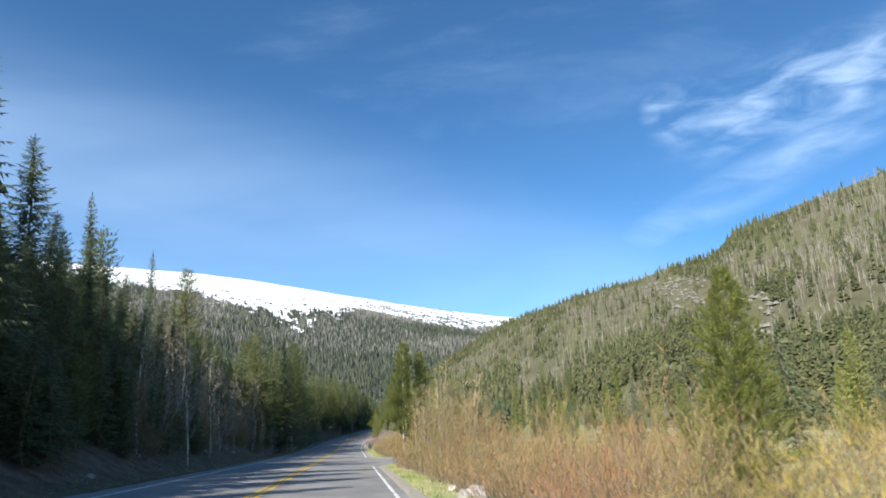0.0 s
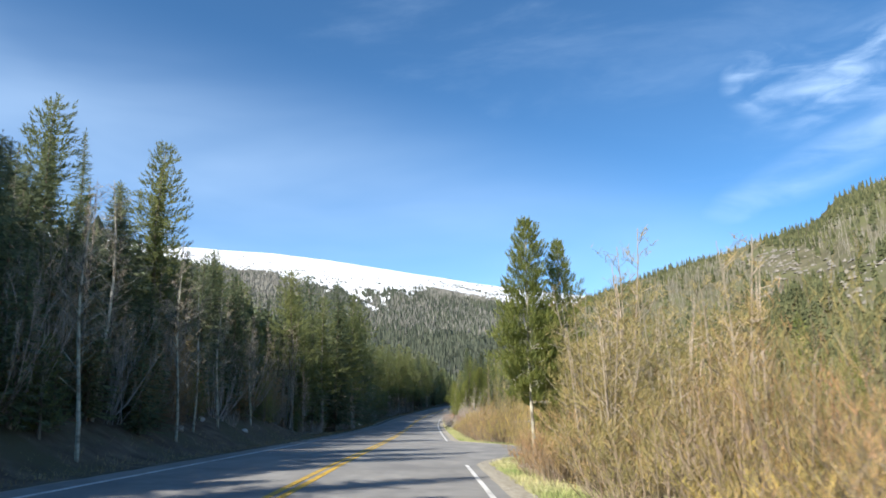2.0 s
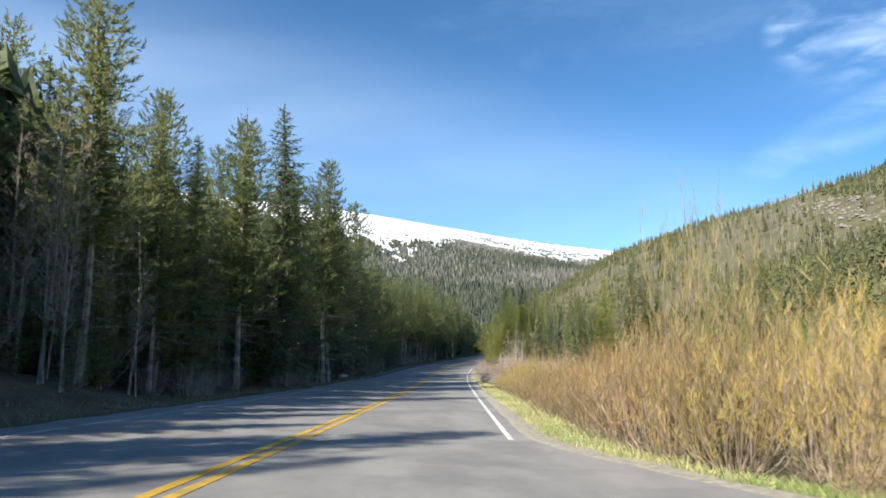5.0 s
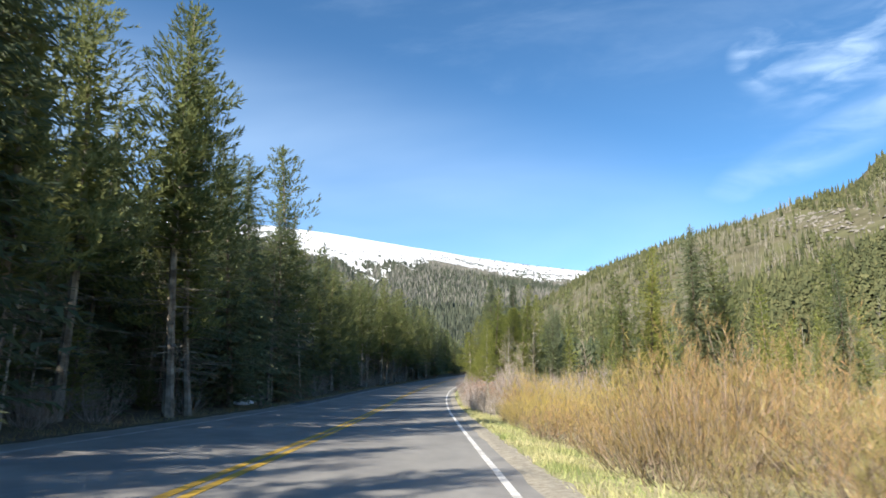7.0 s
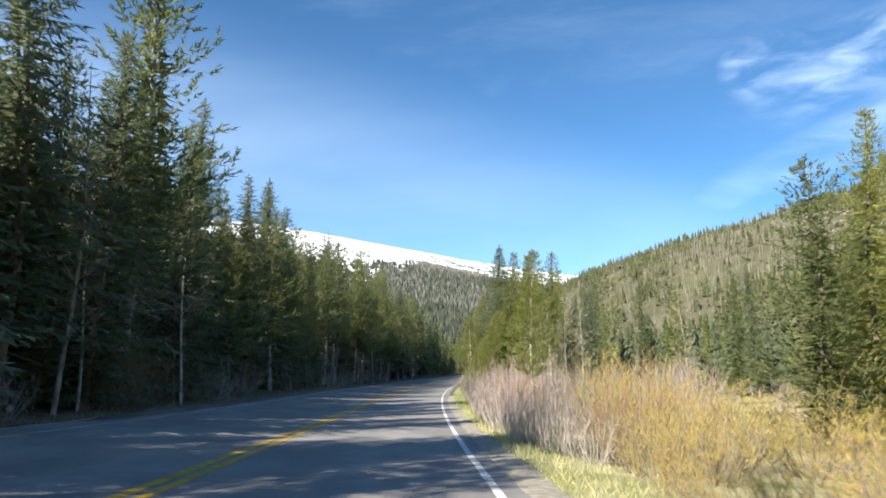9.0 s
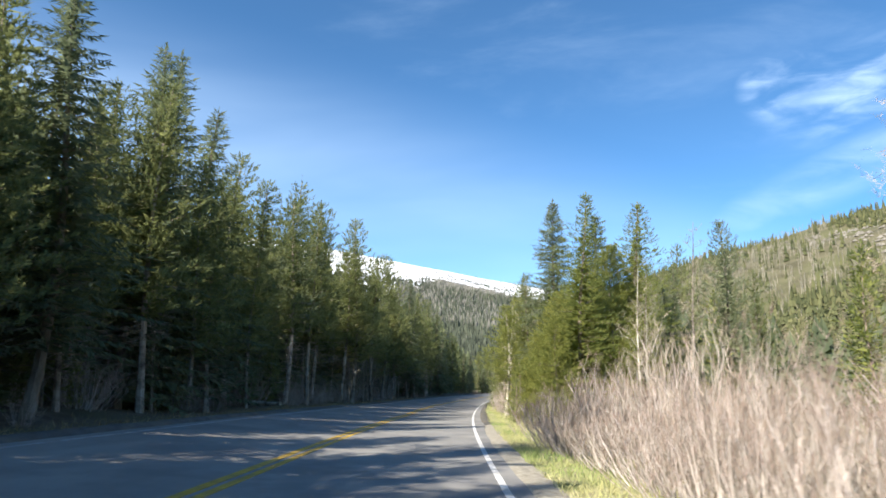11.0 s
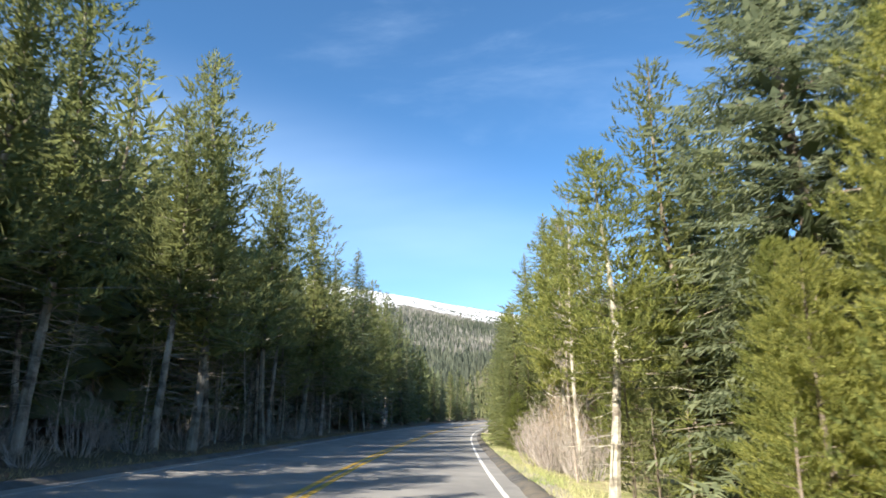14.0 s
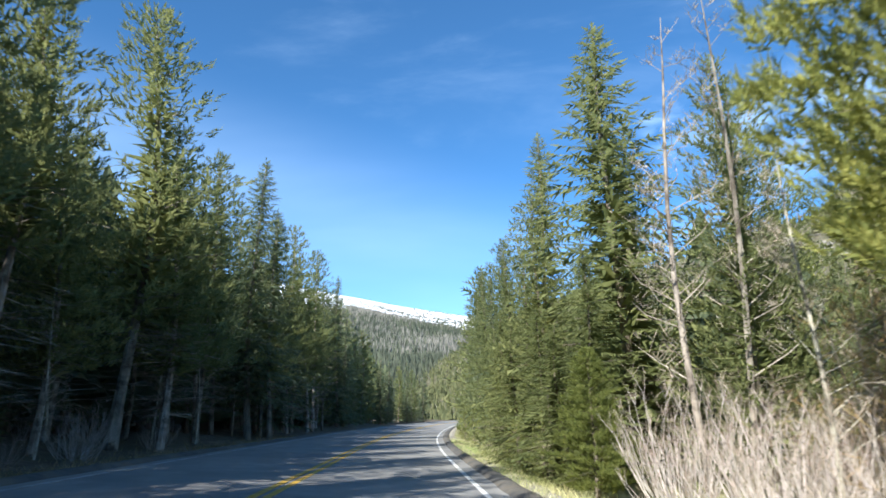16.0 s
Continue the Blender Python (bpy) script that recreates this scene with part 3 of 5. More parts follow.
def conifer(name, seed, h, crown_from, radius, fronds, sprays, width, mat, label, category, pine=False, dead=10, gaps=0.0, lean=0.0, forks=1, bark=None, slim=0.52, inner=45, tufts=0, size=0.4, needles=8):
    """A conifer of height h: tapered trunk with dead snags, and a crown of needled branches."""
    rnd = random.Random(seed)
    tree = new(name)
    tv, tf = [], []
    pts, rad = [], []
    for i in range(9):
        k = i / 8
        pts.append((lean * k * h + 0.010 * h * math.sin(4 * k + seed), 0.013 * h * math.sin(5 * k + seed * 2), k * h - 0.25))
        rad.append((0.0072 * h + 0.012) * (1 - k) ** 0.85 + 0.010)
    rad[0] *= 1.25

    def axis(z):
        k = min(max((z + 0.25) / h, 0), 1) * 8
        i = min(int(k), 7)
        f = k - i
        return Vector(pts[i]) * (1 - f) + Vector(pts[i + 1]) * f
    tube(tv, tf, pts, rad, 7)
    for _ in range(dead):
        z = rnd.uniform(0.10, max(crown_from + 0.15, 0.3)) * h
        a = rnd.uniform(0, 6.28)
        n = rnd.uniform(0.3, 0.9) * radius
        p = axis(z)
        q = p + Vector((math.cos(a) * n, math.sin(a) * n, rnd.uniform(-0.35, 0.1) * n))
        m, _q = twig_tube(tv, tf, p, q, 0.012, rnd)
        for _k in range(3):
            blade(tv, tf, m.lerp(q, rnd.random()), m.lerp(q, rnd.random()) + Vector((rnd.uniform(-1, 1), rnd.uniform(-1, 1), rnd.uniform(-0.6, 0.4))) * 0.35 * n, 0.006, rnd)
    cv, cf = [], []
    for i in range(fronds):
        k = ((i + rnd.random()) / fronds) ** (1.05 if not pine else 0.95)
        if gaps and noise.noise((seed * 3.7, k * h * 0.8, 1.0)) < gaps - 0.45:
            continue
        z = h * (crown_from + (0.985 - crown_from) * k)
        p = axis(z)
        a = i * 2.39996 + rnd.uniform(-0.5, 0.5)
        if pine:
            shape = (1 - k) ** 0.62 * min(1.0, 0.62 + 2.2 * k) + 0.03
            uneven = 0.95 + 0.5 * noise.noise((math.cos(a) * 1.3 + seed, math.sin(a) * 1.3, z * 0.55))
            rise, sag = rnd.uniform(-0.15, 0.25) + 0.3 * k, 0.10
        else:
            shape = (1 - k) ** 0.86 * min(1.0, 0.7 + 2.5 * k) + 0.03
            uneven = 0.95 + 0.5 * noise.noise((math.cos(a) * 1.3 + seed, math.sin(a) * 1.3, z * 0.8))
            rise, sag = rnd.uniform(-0.30, 0.0) + 0.45 * k * k, -0.10 * (1 - k)
        length = max(0.12, radius * shape * min(1.12, max(0.35, uneven)) * rnd.uniform(0.8, 1.12))
        tip = p + Vector((math.cos(a) * length, math.sin(a) * length, length * rise))
        w = min(width, 0.16 + 0.24 * length)
        if i % 3 == 0:
            twig_tube(tv, tf, p, p.lerp(tip, 0.7), 0.010 + 0.010 * (1 - k), rnd, 0.05)
        start = (0.30 if pine else 0.12) if length > 0.6 else 0.0
        n = max(2, round(sprays * min(1.0, 0.35 + length / radius)))
        if tufts:
            brushes(cv, cf, p, tip, max(2, round(tufts * (0.3 + length / radius))), size * (1 - 0.35 * k), needles, rnd)
            frond(cv, cf, p, tip, size * 0.5, max(3, round(length * 2.2 / size)), rnd, True, 0.12, 0.10, 0.24 if size > 0.33 else 0.2)
            continue
        frond(cv, cf, p, tip, w, n, rnd, pine, start, sag, slim)
        for f in range(forks - 1):
            s = rnd.uniform(0.25, 0.6)
            q = p.lerp(tip, s)
            g = a + rnd.choice((-1, 1)) * rnd.uniform(0.4, 0.8)
            m = length * (1 - s) * rnd.uniform(0.75, 1.1)
            frond(cv, cf, q, q + Vector((math.cos(g) * m, math.sin(g) * m, m * (rise + rnd.uniform(-0.1, 0.25)))), w * 0.85, max(2, n - 2), rnd, pine, 0.0, sag, slim)
    for i in range(inner):   # the packed middle of the crown: ragged whorls of drooping sprays
        k = i / inner
        c = axis(h * (crown_from + (0.93 - crown_from) * k))
        reach = radius * 0.44 * (1 - k) ** (0.72 if pine else 0.86) * min(1.0, 0.65 + 2.2 * k) + 0.04
        rise = h * (0.93 - crown_from) / inner
        for s in range(14):
            a = s * 0.4488 + i * 0.9 + rnd.uniform(-0.2, 0.2)
            f = reach * rnd.uniform(0.6, 1.3)
            e = c + Vector((math.cos(a) * f, math.sin(a) * f, rnd.uniform(-1.2, 1.2) * rise))
            g = 0.3 * reach
            q = len(cv)
            cv.extend([tuple(c + Vector((math.cos(a - 0.4) * g, math.sin(a - 0.4) * g, rise * rnd.uniform(-0.5, 0.5)))), tuple(c + Vector((math.cos(a + 0.4) * g, math.sin(a + 0.4) * g, rise * rnd.uniform(-0.5, 0.5)))), tuple(e)])
            cf.append((q, q + 1, q + 2))
    top = axis(h * 0.97)
    frond(cv, cf, top - Vector((0, 0, 0.5)), top + Vector((0, 0, 0.03 * h)), 0.13, 6, rnd, True, 0.0, 0.0)
    mesh_object("trunk", tv, tf, bark or BARK, tree)
    tagged(mesh_object("crown", cv, cf, mat, tree), kind="stuff")
    return tagged(tree, label, category)


def bare_tree(name, seed, h, spread, limbs, mat, twig_mat, label, twigs=5, stems=1, fine=0.006):
    """A leafless tree or tall shrub: one or more bent stems, limbs, and fine twigs."""
    rnd = random.Random(seed)
    tree = new(name)
    tv, tf, wv, wf = [], [], [], []
    for s in range(stems):
        a0 = rnd.uniform(0, 6.28)
        out = 0.0 if stems == 1 else rnd.uniform(0.15, 0.55) * spread
        pts, rad = [], []
        hh = h * (1 if s == 0 else rnd.uniform(0.65, 0.97))
        for i in range(8):
            k = i / 7
            pts.append((math.cos(a0) * out * k ** 1.2 + 0.015 * hh * math.sin(5 * k + seed + s), math.sin(a0) * out * k ** 1.2 + 0.015 * hh * math.cos(4 * k + seed), k * hh - 0.2))
            rad.append((0.0058 * hh + 0.008) * (1 - k) ** 0.8 / (1 if stems == 1 else 1.5) + 0.006)
        tube(tv, tf, pts, rad, 6)
        for _ in range(limbs):
            k = rnd.uniform(0.20 if stems == 1 else 0.12, 0.97) * 7
            i = min(int(k), 6)
            p = Vector(pts[i]).lerp(Vector(pts[i + 1]), k - i)
            a = rnd.uniform(0, 6.28)
            n = spread * (1.05 - k / 7 * 0.8) * rnd.uniform(0.5, 1.1)
            q = p + Vector((math.cos(a) * n, math.sin(a) * n, n * rnd.uniform(0.35, 1.1)))
            m, _q = twig_tube(tv, tf, p, q, 0.006 + 0.009 * (1 - k / 7), rnd, 0.2)
            for _t in range(twigs):
                b = p.lerp(q, rnd.uniform(0.25, 0.95))
                g = rnd.uniform(0, 6.28)
                w = n * rnd.uniform(0.25, 0.6)
                e = b + Vector((math.cos(g) * w * 0.7, math.sin(g) * w * 0.7, w * rnd.uniform(0.2, 1.0)))
                blade(wv, wf, b, e, fine, rnd)
                for _s in range(3):
                    c = b.lerp(e, rnd.uniform(0.2, 0.8))
                    blade(wv, wf, c, c + Vector((rnd.uniform(-1, 1), rnd.uniform(-1, 1), rnd.uniform(0, 1.2))) * w * 0.4, fine * 0.8, rnd)
    mesh_object("trunk", tv, tf, mat, tree)
    tagged(mesh_object("crown", wv, wf, twig_mat, tree), kind="stuff")
    return tagged(tree, label, "tree" if stems == 1 else "shrub")


def shrub(name, seed, h, r, stems, branches, twigs, stem_mat, twig_mat, label, fine=0.004, thick=1.0):
    """A many-stemmed leafless bush: bare stems fan out and arch up from a narrow base into a dome of fine twigs."""
    rnd = random.Random(seed)
    bush = new(name)
    tv, tf, wv, wf = [], [], [], []
    for i in range(stems):
        a = i * 2.39996 + rnd.uniform(-0.6, 0.6)
        lean = math.sqrt((i + rnd.random()) / stems)
        b = rnd.uniform(0.05, 0.34) * r
        tall = h * rnd.uniform(0.68, 1.0) * (1.0 - 0.36 * lean * lean)
        out = r * lean * rnd.uniform(0.75, 1.1)
        bow = rnd.uniform(-0.12, 0.12) * r
        pts = []
        for k in (0.0, 0.33, 0.68, 1.0):
            d = b + (out - b) * k ** 0.85
            pts.append(Vector((math.cos(a) * d - math.sin(a) * bow * math.sin(3 * k), math.sin(a) * d + math.cos(a) * bow * math.sin(3 * k), -0.15 + (tall + 0.15) * k ** 1.15)))
        w = rnd.uniform(0.007, 0.015) * thick
        base = len(tv)
        for c, q in zip(pts[:3], (1.0, 0.75, 0.45)):
            for m in range(3):
                tv.append((c.x + w * q * math.cos(m * 2.0944), c.y + w * q * math.sin(m * 2.0944), c.z))
        tv.append(tuple(pts[3]))
        for k in (0, 3):
            tf += [(base + k + m, base + k + (m + 1) % 3, base + k + 3 + (m + 1) % 3, base + k + 3 + m) for m in range(3)]
        tf += [(base + 6 + m, base + 6 + (m + 1) % 3, base + 9) for m in range(3)]
        for _ in range(branches):
            k = rnd.uniform(0.30, 0.98) * 3
            m = min(int(k), 2)
            c = pts[m].lerp(pts[m + 1], k - m)
            way = (pts[m + 1] - pts[m]).normalized()
            g = rnd.uniform(0, 6.28)
            n = tall * rnd.uniform(0.16, 0.34)
            e = c + (way + Vector((math.cos(g) * 0.55, math.sin(g) * 0.55, 0.45))).normalized() * n
            blade(tv, tf, c, e, 0.0045 * thick, rnd)
            for _t in range(twigs):
                p = c.lerp(e, rnd.uniform(0.2, 1.0))
                g = rnd.uniform(0, 6.28)
                t = rnd.uniform(0.1, 0.75)
                blade(wv, wf, p, p + Vector((math.cos(g) * t, math.sin(g) * t, rnd.uniform(0.5, 1.1))).normalized() * tall * rnd.uniform(0.06, 0.17), fine, rnd)
    tagged(mesh_object("stem_mass", tv, tf, stem_mat, bush), kind="stuff")
    tagged(mesh_object("crown", wv, wf, twig_mat, bush), kind="stuff")
    return tagged(bush, label, "shrub")


FIRST = set()


def put(model, u, y, scale=1.0, turn=0.0, tall=1.0, group="", sink=0.0, wide=1.0):
    """Plants a model at an offset from the centre line; the first use takes the model itself."""
    x = centre(y) + u
    m = pose(x, y, ground_z(x, y) - sink, 0, 0, turn)
    if model.name not in FIRST:
        FIRST.add(model.name)
        ob = model
        ob.matrix_basis = m
    else:
        ob = copy_thing(model, m)
    ob.scale = (scale * wide, scale * wide, scale * tall)
    if group:
        ob["group"] = group
    return ob

make_ground()
make_road()
make_berms()
make_heights()
make_far_woods()

# ---- models of trees and bushes; each stands about 12 m (conifers) or at its own height ----
P_LABEL = "lodgepole pine with a full olive-green crown of upturned tufts"
T_LABEL = "tall lodgepole pine with a long bare grey trunk"
S_LABEL = "tall dark green spruce with a dense pointed crown"
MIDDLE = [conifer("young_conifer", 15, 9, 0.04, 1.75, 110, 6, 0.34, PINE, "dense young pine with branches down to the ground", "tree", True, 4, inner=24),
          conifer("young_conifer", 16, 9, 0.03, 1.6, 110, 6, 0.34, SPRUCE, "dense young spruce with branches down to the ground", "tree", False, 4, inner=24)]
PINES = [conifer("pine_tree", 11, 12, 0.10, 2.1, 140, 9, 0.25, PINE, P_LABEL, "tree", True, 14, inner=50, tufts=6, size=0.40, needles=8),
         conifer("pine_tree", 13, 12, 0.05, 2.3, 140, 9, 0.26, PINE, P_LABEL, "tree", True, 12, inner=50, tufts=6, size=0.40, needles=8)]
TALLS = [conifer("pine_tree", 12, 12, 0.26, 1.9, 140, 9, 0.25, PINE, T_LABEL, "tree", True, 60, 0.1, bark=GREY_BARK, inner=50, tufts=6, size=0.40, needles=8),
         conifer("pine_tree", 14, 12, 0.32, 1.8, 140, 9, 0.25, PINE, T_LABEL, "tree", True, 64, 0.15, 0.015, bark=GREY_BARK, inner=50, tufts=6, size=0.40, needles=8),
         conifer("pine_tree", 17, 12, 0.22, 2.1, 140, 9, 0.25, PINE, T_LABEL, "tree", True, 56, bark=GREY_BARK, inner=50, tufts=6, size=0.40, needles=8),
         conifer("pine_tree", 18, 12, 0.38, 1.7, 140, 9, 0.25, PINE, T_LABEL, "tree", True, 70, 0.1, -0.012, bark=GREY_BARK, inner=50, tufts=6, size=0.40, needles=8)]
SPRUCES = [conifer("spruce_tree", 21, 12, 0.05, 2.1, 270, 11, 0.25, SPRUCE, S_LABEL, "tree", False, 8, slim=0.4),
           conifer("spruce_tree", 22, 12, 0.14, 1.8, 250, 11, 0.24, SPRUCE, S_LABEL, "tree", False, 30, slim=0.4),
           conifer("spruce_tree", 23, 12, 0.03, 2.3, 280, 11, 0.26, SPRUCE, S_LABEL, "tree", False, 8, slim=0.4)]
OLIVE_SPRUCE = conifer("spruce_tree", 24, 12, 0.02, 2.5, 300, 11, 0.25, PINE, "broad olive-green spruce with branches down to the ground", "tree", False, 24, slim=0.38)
GREEN_PINE = conifer("pine_tree", 25, 12, 0.03, 2.5, 300, 11, 0.25, YOUNG_LIT, "full yellow-green conical pine beside the thicket", "tree", False, 16, inner=60, tufts=8, size=0.25, needles=8)
MEADOW_PINE = conifer("meadow_conifer", 37, 12, 0.04, 2.1, 110, 6, 0.34, YOUNG_LIT, "sunlit yellow-green conifer across the meadow", "tree", True, 0, inner=26)
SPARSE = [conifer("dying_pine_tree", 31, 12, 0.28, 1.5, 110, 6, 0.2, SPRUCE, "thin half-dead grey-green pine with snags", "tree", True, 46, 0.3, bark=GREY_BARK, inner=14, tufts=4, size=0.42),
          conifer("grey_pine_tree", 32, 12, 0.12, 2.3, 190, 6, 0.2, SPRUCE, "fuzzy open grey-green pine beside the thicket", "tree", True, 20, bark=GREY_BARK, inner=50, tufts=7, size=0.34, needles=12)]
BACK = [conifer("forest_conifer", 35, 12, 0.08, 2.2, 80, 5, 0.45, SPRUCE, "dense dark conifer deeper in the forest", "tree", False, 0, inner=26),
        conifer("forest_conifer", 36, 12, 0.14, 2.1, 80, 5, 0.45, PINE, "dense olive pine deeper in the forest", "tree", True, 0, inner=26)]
NEAR_PINES = [conifer("roadside_pine", 41, 9, 0.27, 1.65, 230, 9, 0.19, YOUNG_LIT, "roadside pine with bright yellow-green needle tufts and a pale trunk", "tree", True, 14, bark=PALE_BARK, inner=0, tufts=14, size=0.32, needles=11),
              conifer("roadside_pine", 42, 9, 0.30, 1.6, 200, 9, 0.19, YOUNG_LIT, "roadside pine with olive needle tufts and a pale bare trunk", "tree", True, 30, bark=PALE_BARK, inner=0, tufts=10, size=0.27, needles=9),
              conifer("roadside_pine", 43, 9, 0.04, 2.0, 290, 9, 0.19, YOUNG_LIT, "roadside pine with a full olive crown down to the grass", "tree", True, 20, inner=0, tufts=16, size=0.30, needles=11),
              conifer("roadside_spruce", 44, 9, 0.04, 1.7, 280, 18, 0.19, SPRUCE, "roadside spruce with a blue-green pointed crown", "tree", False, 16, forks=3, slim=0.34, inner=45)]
SAPLINGS = [conifer("pine_sapling", 51, 3, 0.03, 0.85, 70, 6, 0.15, YOUNG_LIT, "small bright green pine sapling", "tree", True, 3, inner=0, tufts=5, size=0.18, needles=6),
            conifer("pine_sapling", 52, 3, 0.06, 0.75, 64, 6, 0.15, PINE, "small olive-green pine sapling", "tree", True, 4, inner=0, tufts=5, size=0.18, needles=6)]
ASPENS = [bare_tree("aspen_tree", 61, 8, 1.75, 34, PALE_BARK, TWIG_GREY, "leafless aspen with a thin pale trunk", 9),
          bare_tree("aspen_tree", 62, 8, 1.5, 34, GREY_BARK, TWIG_GREY, "leafless aspen with a thin grey trunk", 9),
          bare_tree("aspen_tree", 63, 8, 2.0, 36, PALE_BARK, TWIG_GREY, "leafless aspen with a thin pale trunk", 9)]
ALDERS = [bare_tree("alder_bush", 71, 5, 1.7, 16, ALDER_BARK, TWIG_ORANGE, "tall leafless alder bush with grey-tan stems and brown twigs", 9, 9),
          bare_tree("alder_bush", 72, 5, 1.5, 16, ALDER_BARK, TWIG_OLIVE, "tall leafless alder bush with grey-tan stems and olive twigs", 9, 9)]
W_LABEL = "leafless willow bush with grey stems and dense orange-brown twigs"
WILLOWS = [shrub("willow_bush", 81, 2.2, 1.45, 42, 6, 7, STEM, TWIG_ORANGE, W_LABEL),
           shrub("willow_bush", 82, 2.2, 1.35, 40, 6, 7, STEM, TWIG_RUST, "leafless willow bush with rust-coloured twigs"),
           shrub("willow_bush", 83, 2.2, 1.55, 42, 6, 7, STEM, TWIG_YELLOW, "leafless willow bush with golden yellow twigs"),
           shrub("willow_bush", 84, 2.2, 1.30, 38, 6, 7, STEM, TWIG_ORANGE, W_LABEL),
           shrub("willow_bush", 87, 2.2, 1.40, 42, 6, 8, STEM, TWIG_OLIVE, "leafless willow bush with olive-tan twigs")]
THICKET = [shrub("willow_bush", 85, 2.2, 1.7, 34, 5, 5, STEM, TWIG_ORANGE, W_LABEL, 0.009),
           shrub("willow_bush", 86, 2.2, 1.7, 34, 5, 5, STEM, TWIG_YELLOW, "leafless willow bush with golden yellow twigs", 0.009),
           shrub("willow_bush", 88, 2.2, 1.7, 34, 5, 5, STEM, TWIG_OLIVE, "leafless willow bush with olive-tan twigs", 0.009)]
B_LABEL = "leafless bog birch bush with pale stems and pinkish-grey twigs"
BIRCHES = [shrub("birch_bush", 91, 2.6, 1.6, 40, 6, 6, PINK_STEM, TWIG_PINK, B_LABEL, 0.0036, 1.5),
           shrub("birch_bush", 92, 2.6, 1.5, 38, 6, 6, PINK_STEM, TWIG_PINK, B_LABEL, 0.0036, 1.5),
           shrub("birch_bush", 93, 2.6, 1.7, 40, 5, 6, PINK_STEM, TWIG_GREY, "open leafless bush with long whitish stems", 0.0038, 1.6)]

rnd = random.Random(7)


def to_top(model, u, y, top, group, size=12.0, turn=None, wide=1.0):
    """Plants a conifer so that its tip reaches the height top."""
    x = centre(y) + u
    h = top - ground_z(x, y) + 0.25
    return put(model, u, y, h / size, rnd.uniform(0, 360) if turn is None else turn, 1.0, group, 0.0, wide)


# forest edge on the uphill side: offset, distance along the road, height of the tip, kind
LEFT = "forest edge trees"
# the first four stand out of view, added to shade the road
EDGE = [(-9, -33, 14.5, 4), (-9.5, -37, 14.0, 6), (-8.8, -41, 14.0, 6), (-9.2, -46, 13.5, 4), (-11, -29, 13.0, 4), (-8.4, -27, 8.5, 6), (-10.2, -24.4, 11.6, 6), (-12.4, -22.1, 16.2, 6), (-8.3, -17.6, 8.7, 6),
        (-13.4, -12.1, 16.7, 4), (-11.6, -16, 11.0, 6), (-12.0, -8.6, 12.4, 5), (-16.5, -1, 18.0, 1), (-9.3, -4.4, 13.6, 3), (-11.9, -2, 10.4, 5), (-8.8, 0.5, 9.6, 6), (-8.7, -2.2, 9.2, 6), (-9.3, 3, 10.3, 6), (-10.4, -6.0, 11.2, 6), (-8.8, 5.8, 9.8, 6), (-23.3, 15.6, 23.1, 5), (-17.6, 15.9, 20.3, 4), (-14.6, 9, 13.6, 5), (-15.1, 22.4, 14.9, 0), (-10.5, 8, 10.6, 1), (-10.7, 14, 10.6, 0),
        (-11.2, 35.6, 13.5, 0), (-7.4, 19.3, 10.3, 2), (-6.6, 25.5, 11.3, 0), (-8.6, 22.2, 11.4, 3), (-9.4, 35.2, 15.7, 7), (-5.8, 28.9, 13.5, 4), (-5.6, 30.4, 10.7, 0), (-5.6, 39, 13.6, 3), (-5.5, 40.6, 11.5, 2), (-6.4, 34.5, 11.6, 1), (-7.4, 44.6, 14.0, 5), (-6.4, 48, 11.2, 6),
        (-6.9, 53.0, 12.9, 5), (-7.6, 50.2, 12.6, 4), (-6.7, 59.3, 15.6, 0), (-6.2, 56.4, 10.8, 6), (-7.9, 68.6, 13.9, 4), (-6.8, 63.8, 10.4, 6), (-8.3, 82.6, 14.2, 4), (-7.7, 79.5, 12.9, 6), (-6.6, 78.2, 10.7, 0), (-6.7, 73, 11.4, 5), (-7.7, 85.4, 13.0, 4),
        (-8.0, 89.1, 12.3, 0), (-7.3, 90.9, 11.5, 2), (-6.6, 94.7, 12.0, 1), (-7.2, 97.3, 13.9, 7), (-6.6, 100.2, 12.2, 1), (-7.1, 103, 14.0, 0), (-5.8, 109.7, 14.6, 2), (-6.0, 107.8, 11.6, 3), (-6.8, 113.4, 13.2, 0), (-5.6, 117.4, 13.3, 1), (-6.4, 121.6, 12.6, 3), (-6.3, 128.2, 15.7, 0), (-5.8, 130, 12.0, 2),
        (-6.2, 135.5, 13.4, 2), (-5.9, 142, 15.7, 5), (-5.4, 143.8, 12.9, 0), (-6.5, 149, 15.2, 4), (-6.8, 155, 16.0, 2), (-6.8, 164, 16.5, 0), (-7, 176, 17, 4), (-10, 185, 17.8, 4)]
KINDS = TALLS + SPRUCES + SPARSE   # 0-3 pine, 4-6 spruce, 7 sparse
for u, y, top, k in EDGE:
    to_top(PINES[k % 2] if 12 < y < 24 and k < 4 else KINDS[k], u, y, top, LEFT, 12.0, None, 0.7 if y in (-12.1, 15.6, 15.9) else rnd.uniform(1.15, 1.4))
taken = [(u, y) for u, y, _t, _k in EDGE]
# spruces added up the slope, mostly out of view, to throw shade across the road
for u, y, top in [(-15, -28.4, 21.2), (-15.2, -31.6, 20.4), (-15.5, -25.0, 20.6), (-16, -35, 18.5), (-14.6, -33.4, 16.0), (-16, -38.4, 17.5), (-15, -41, 16.0), (-16, -8, 14.6), (-16, -5.2, 13.4)]:
    to_top(SPRUCES[int(-y) % 3], u, y, top, LEFT, 12.0, None, 1.2)


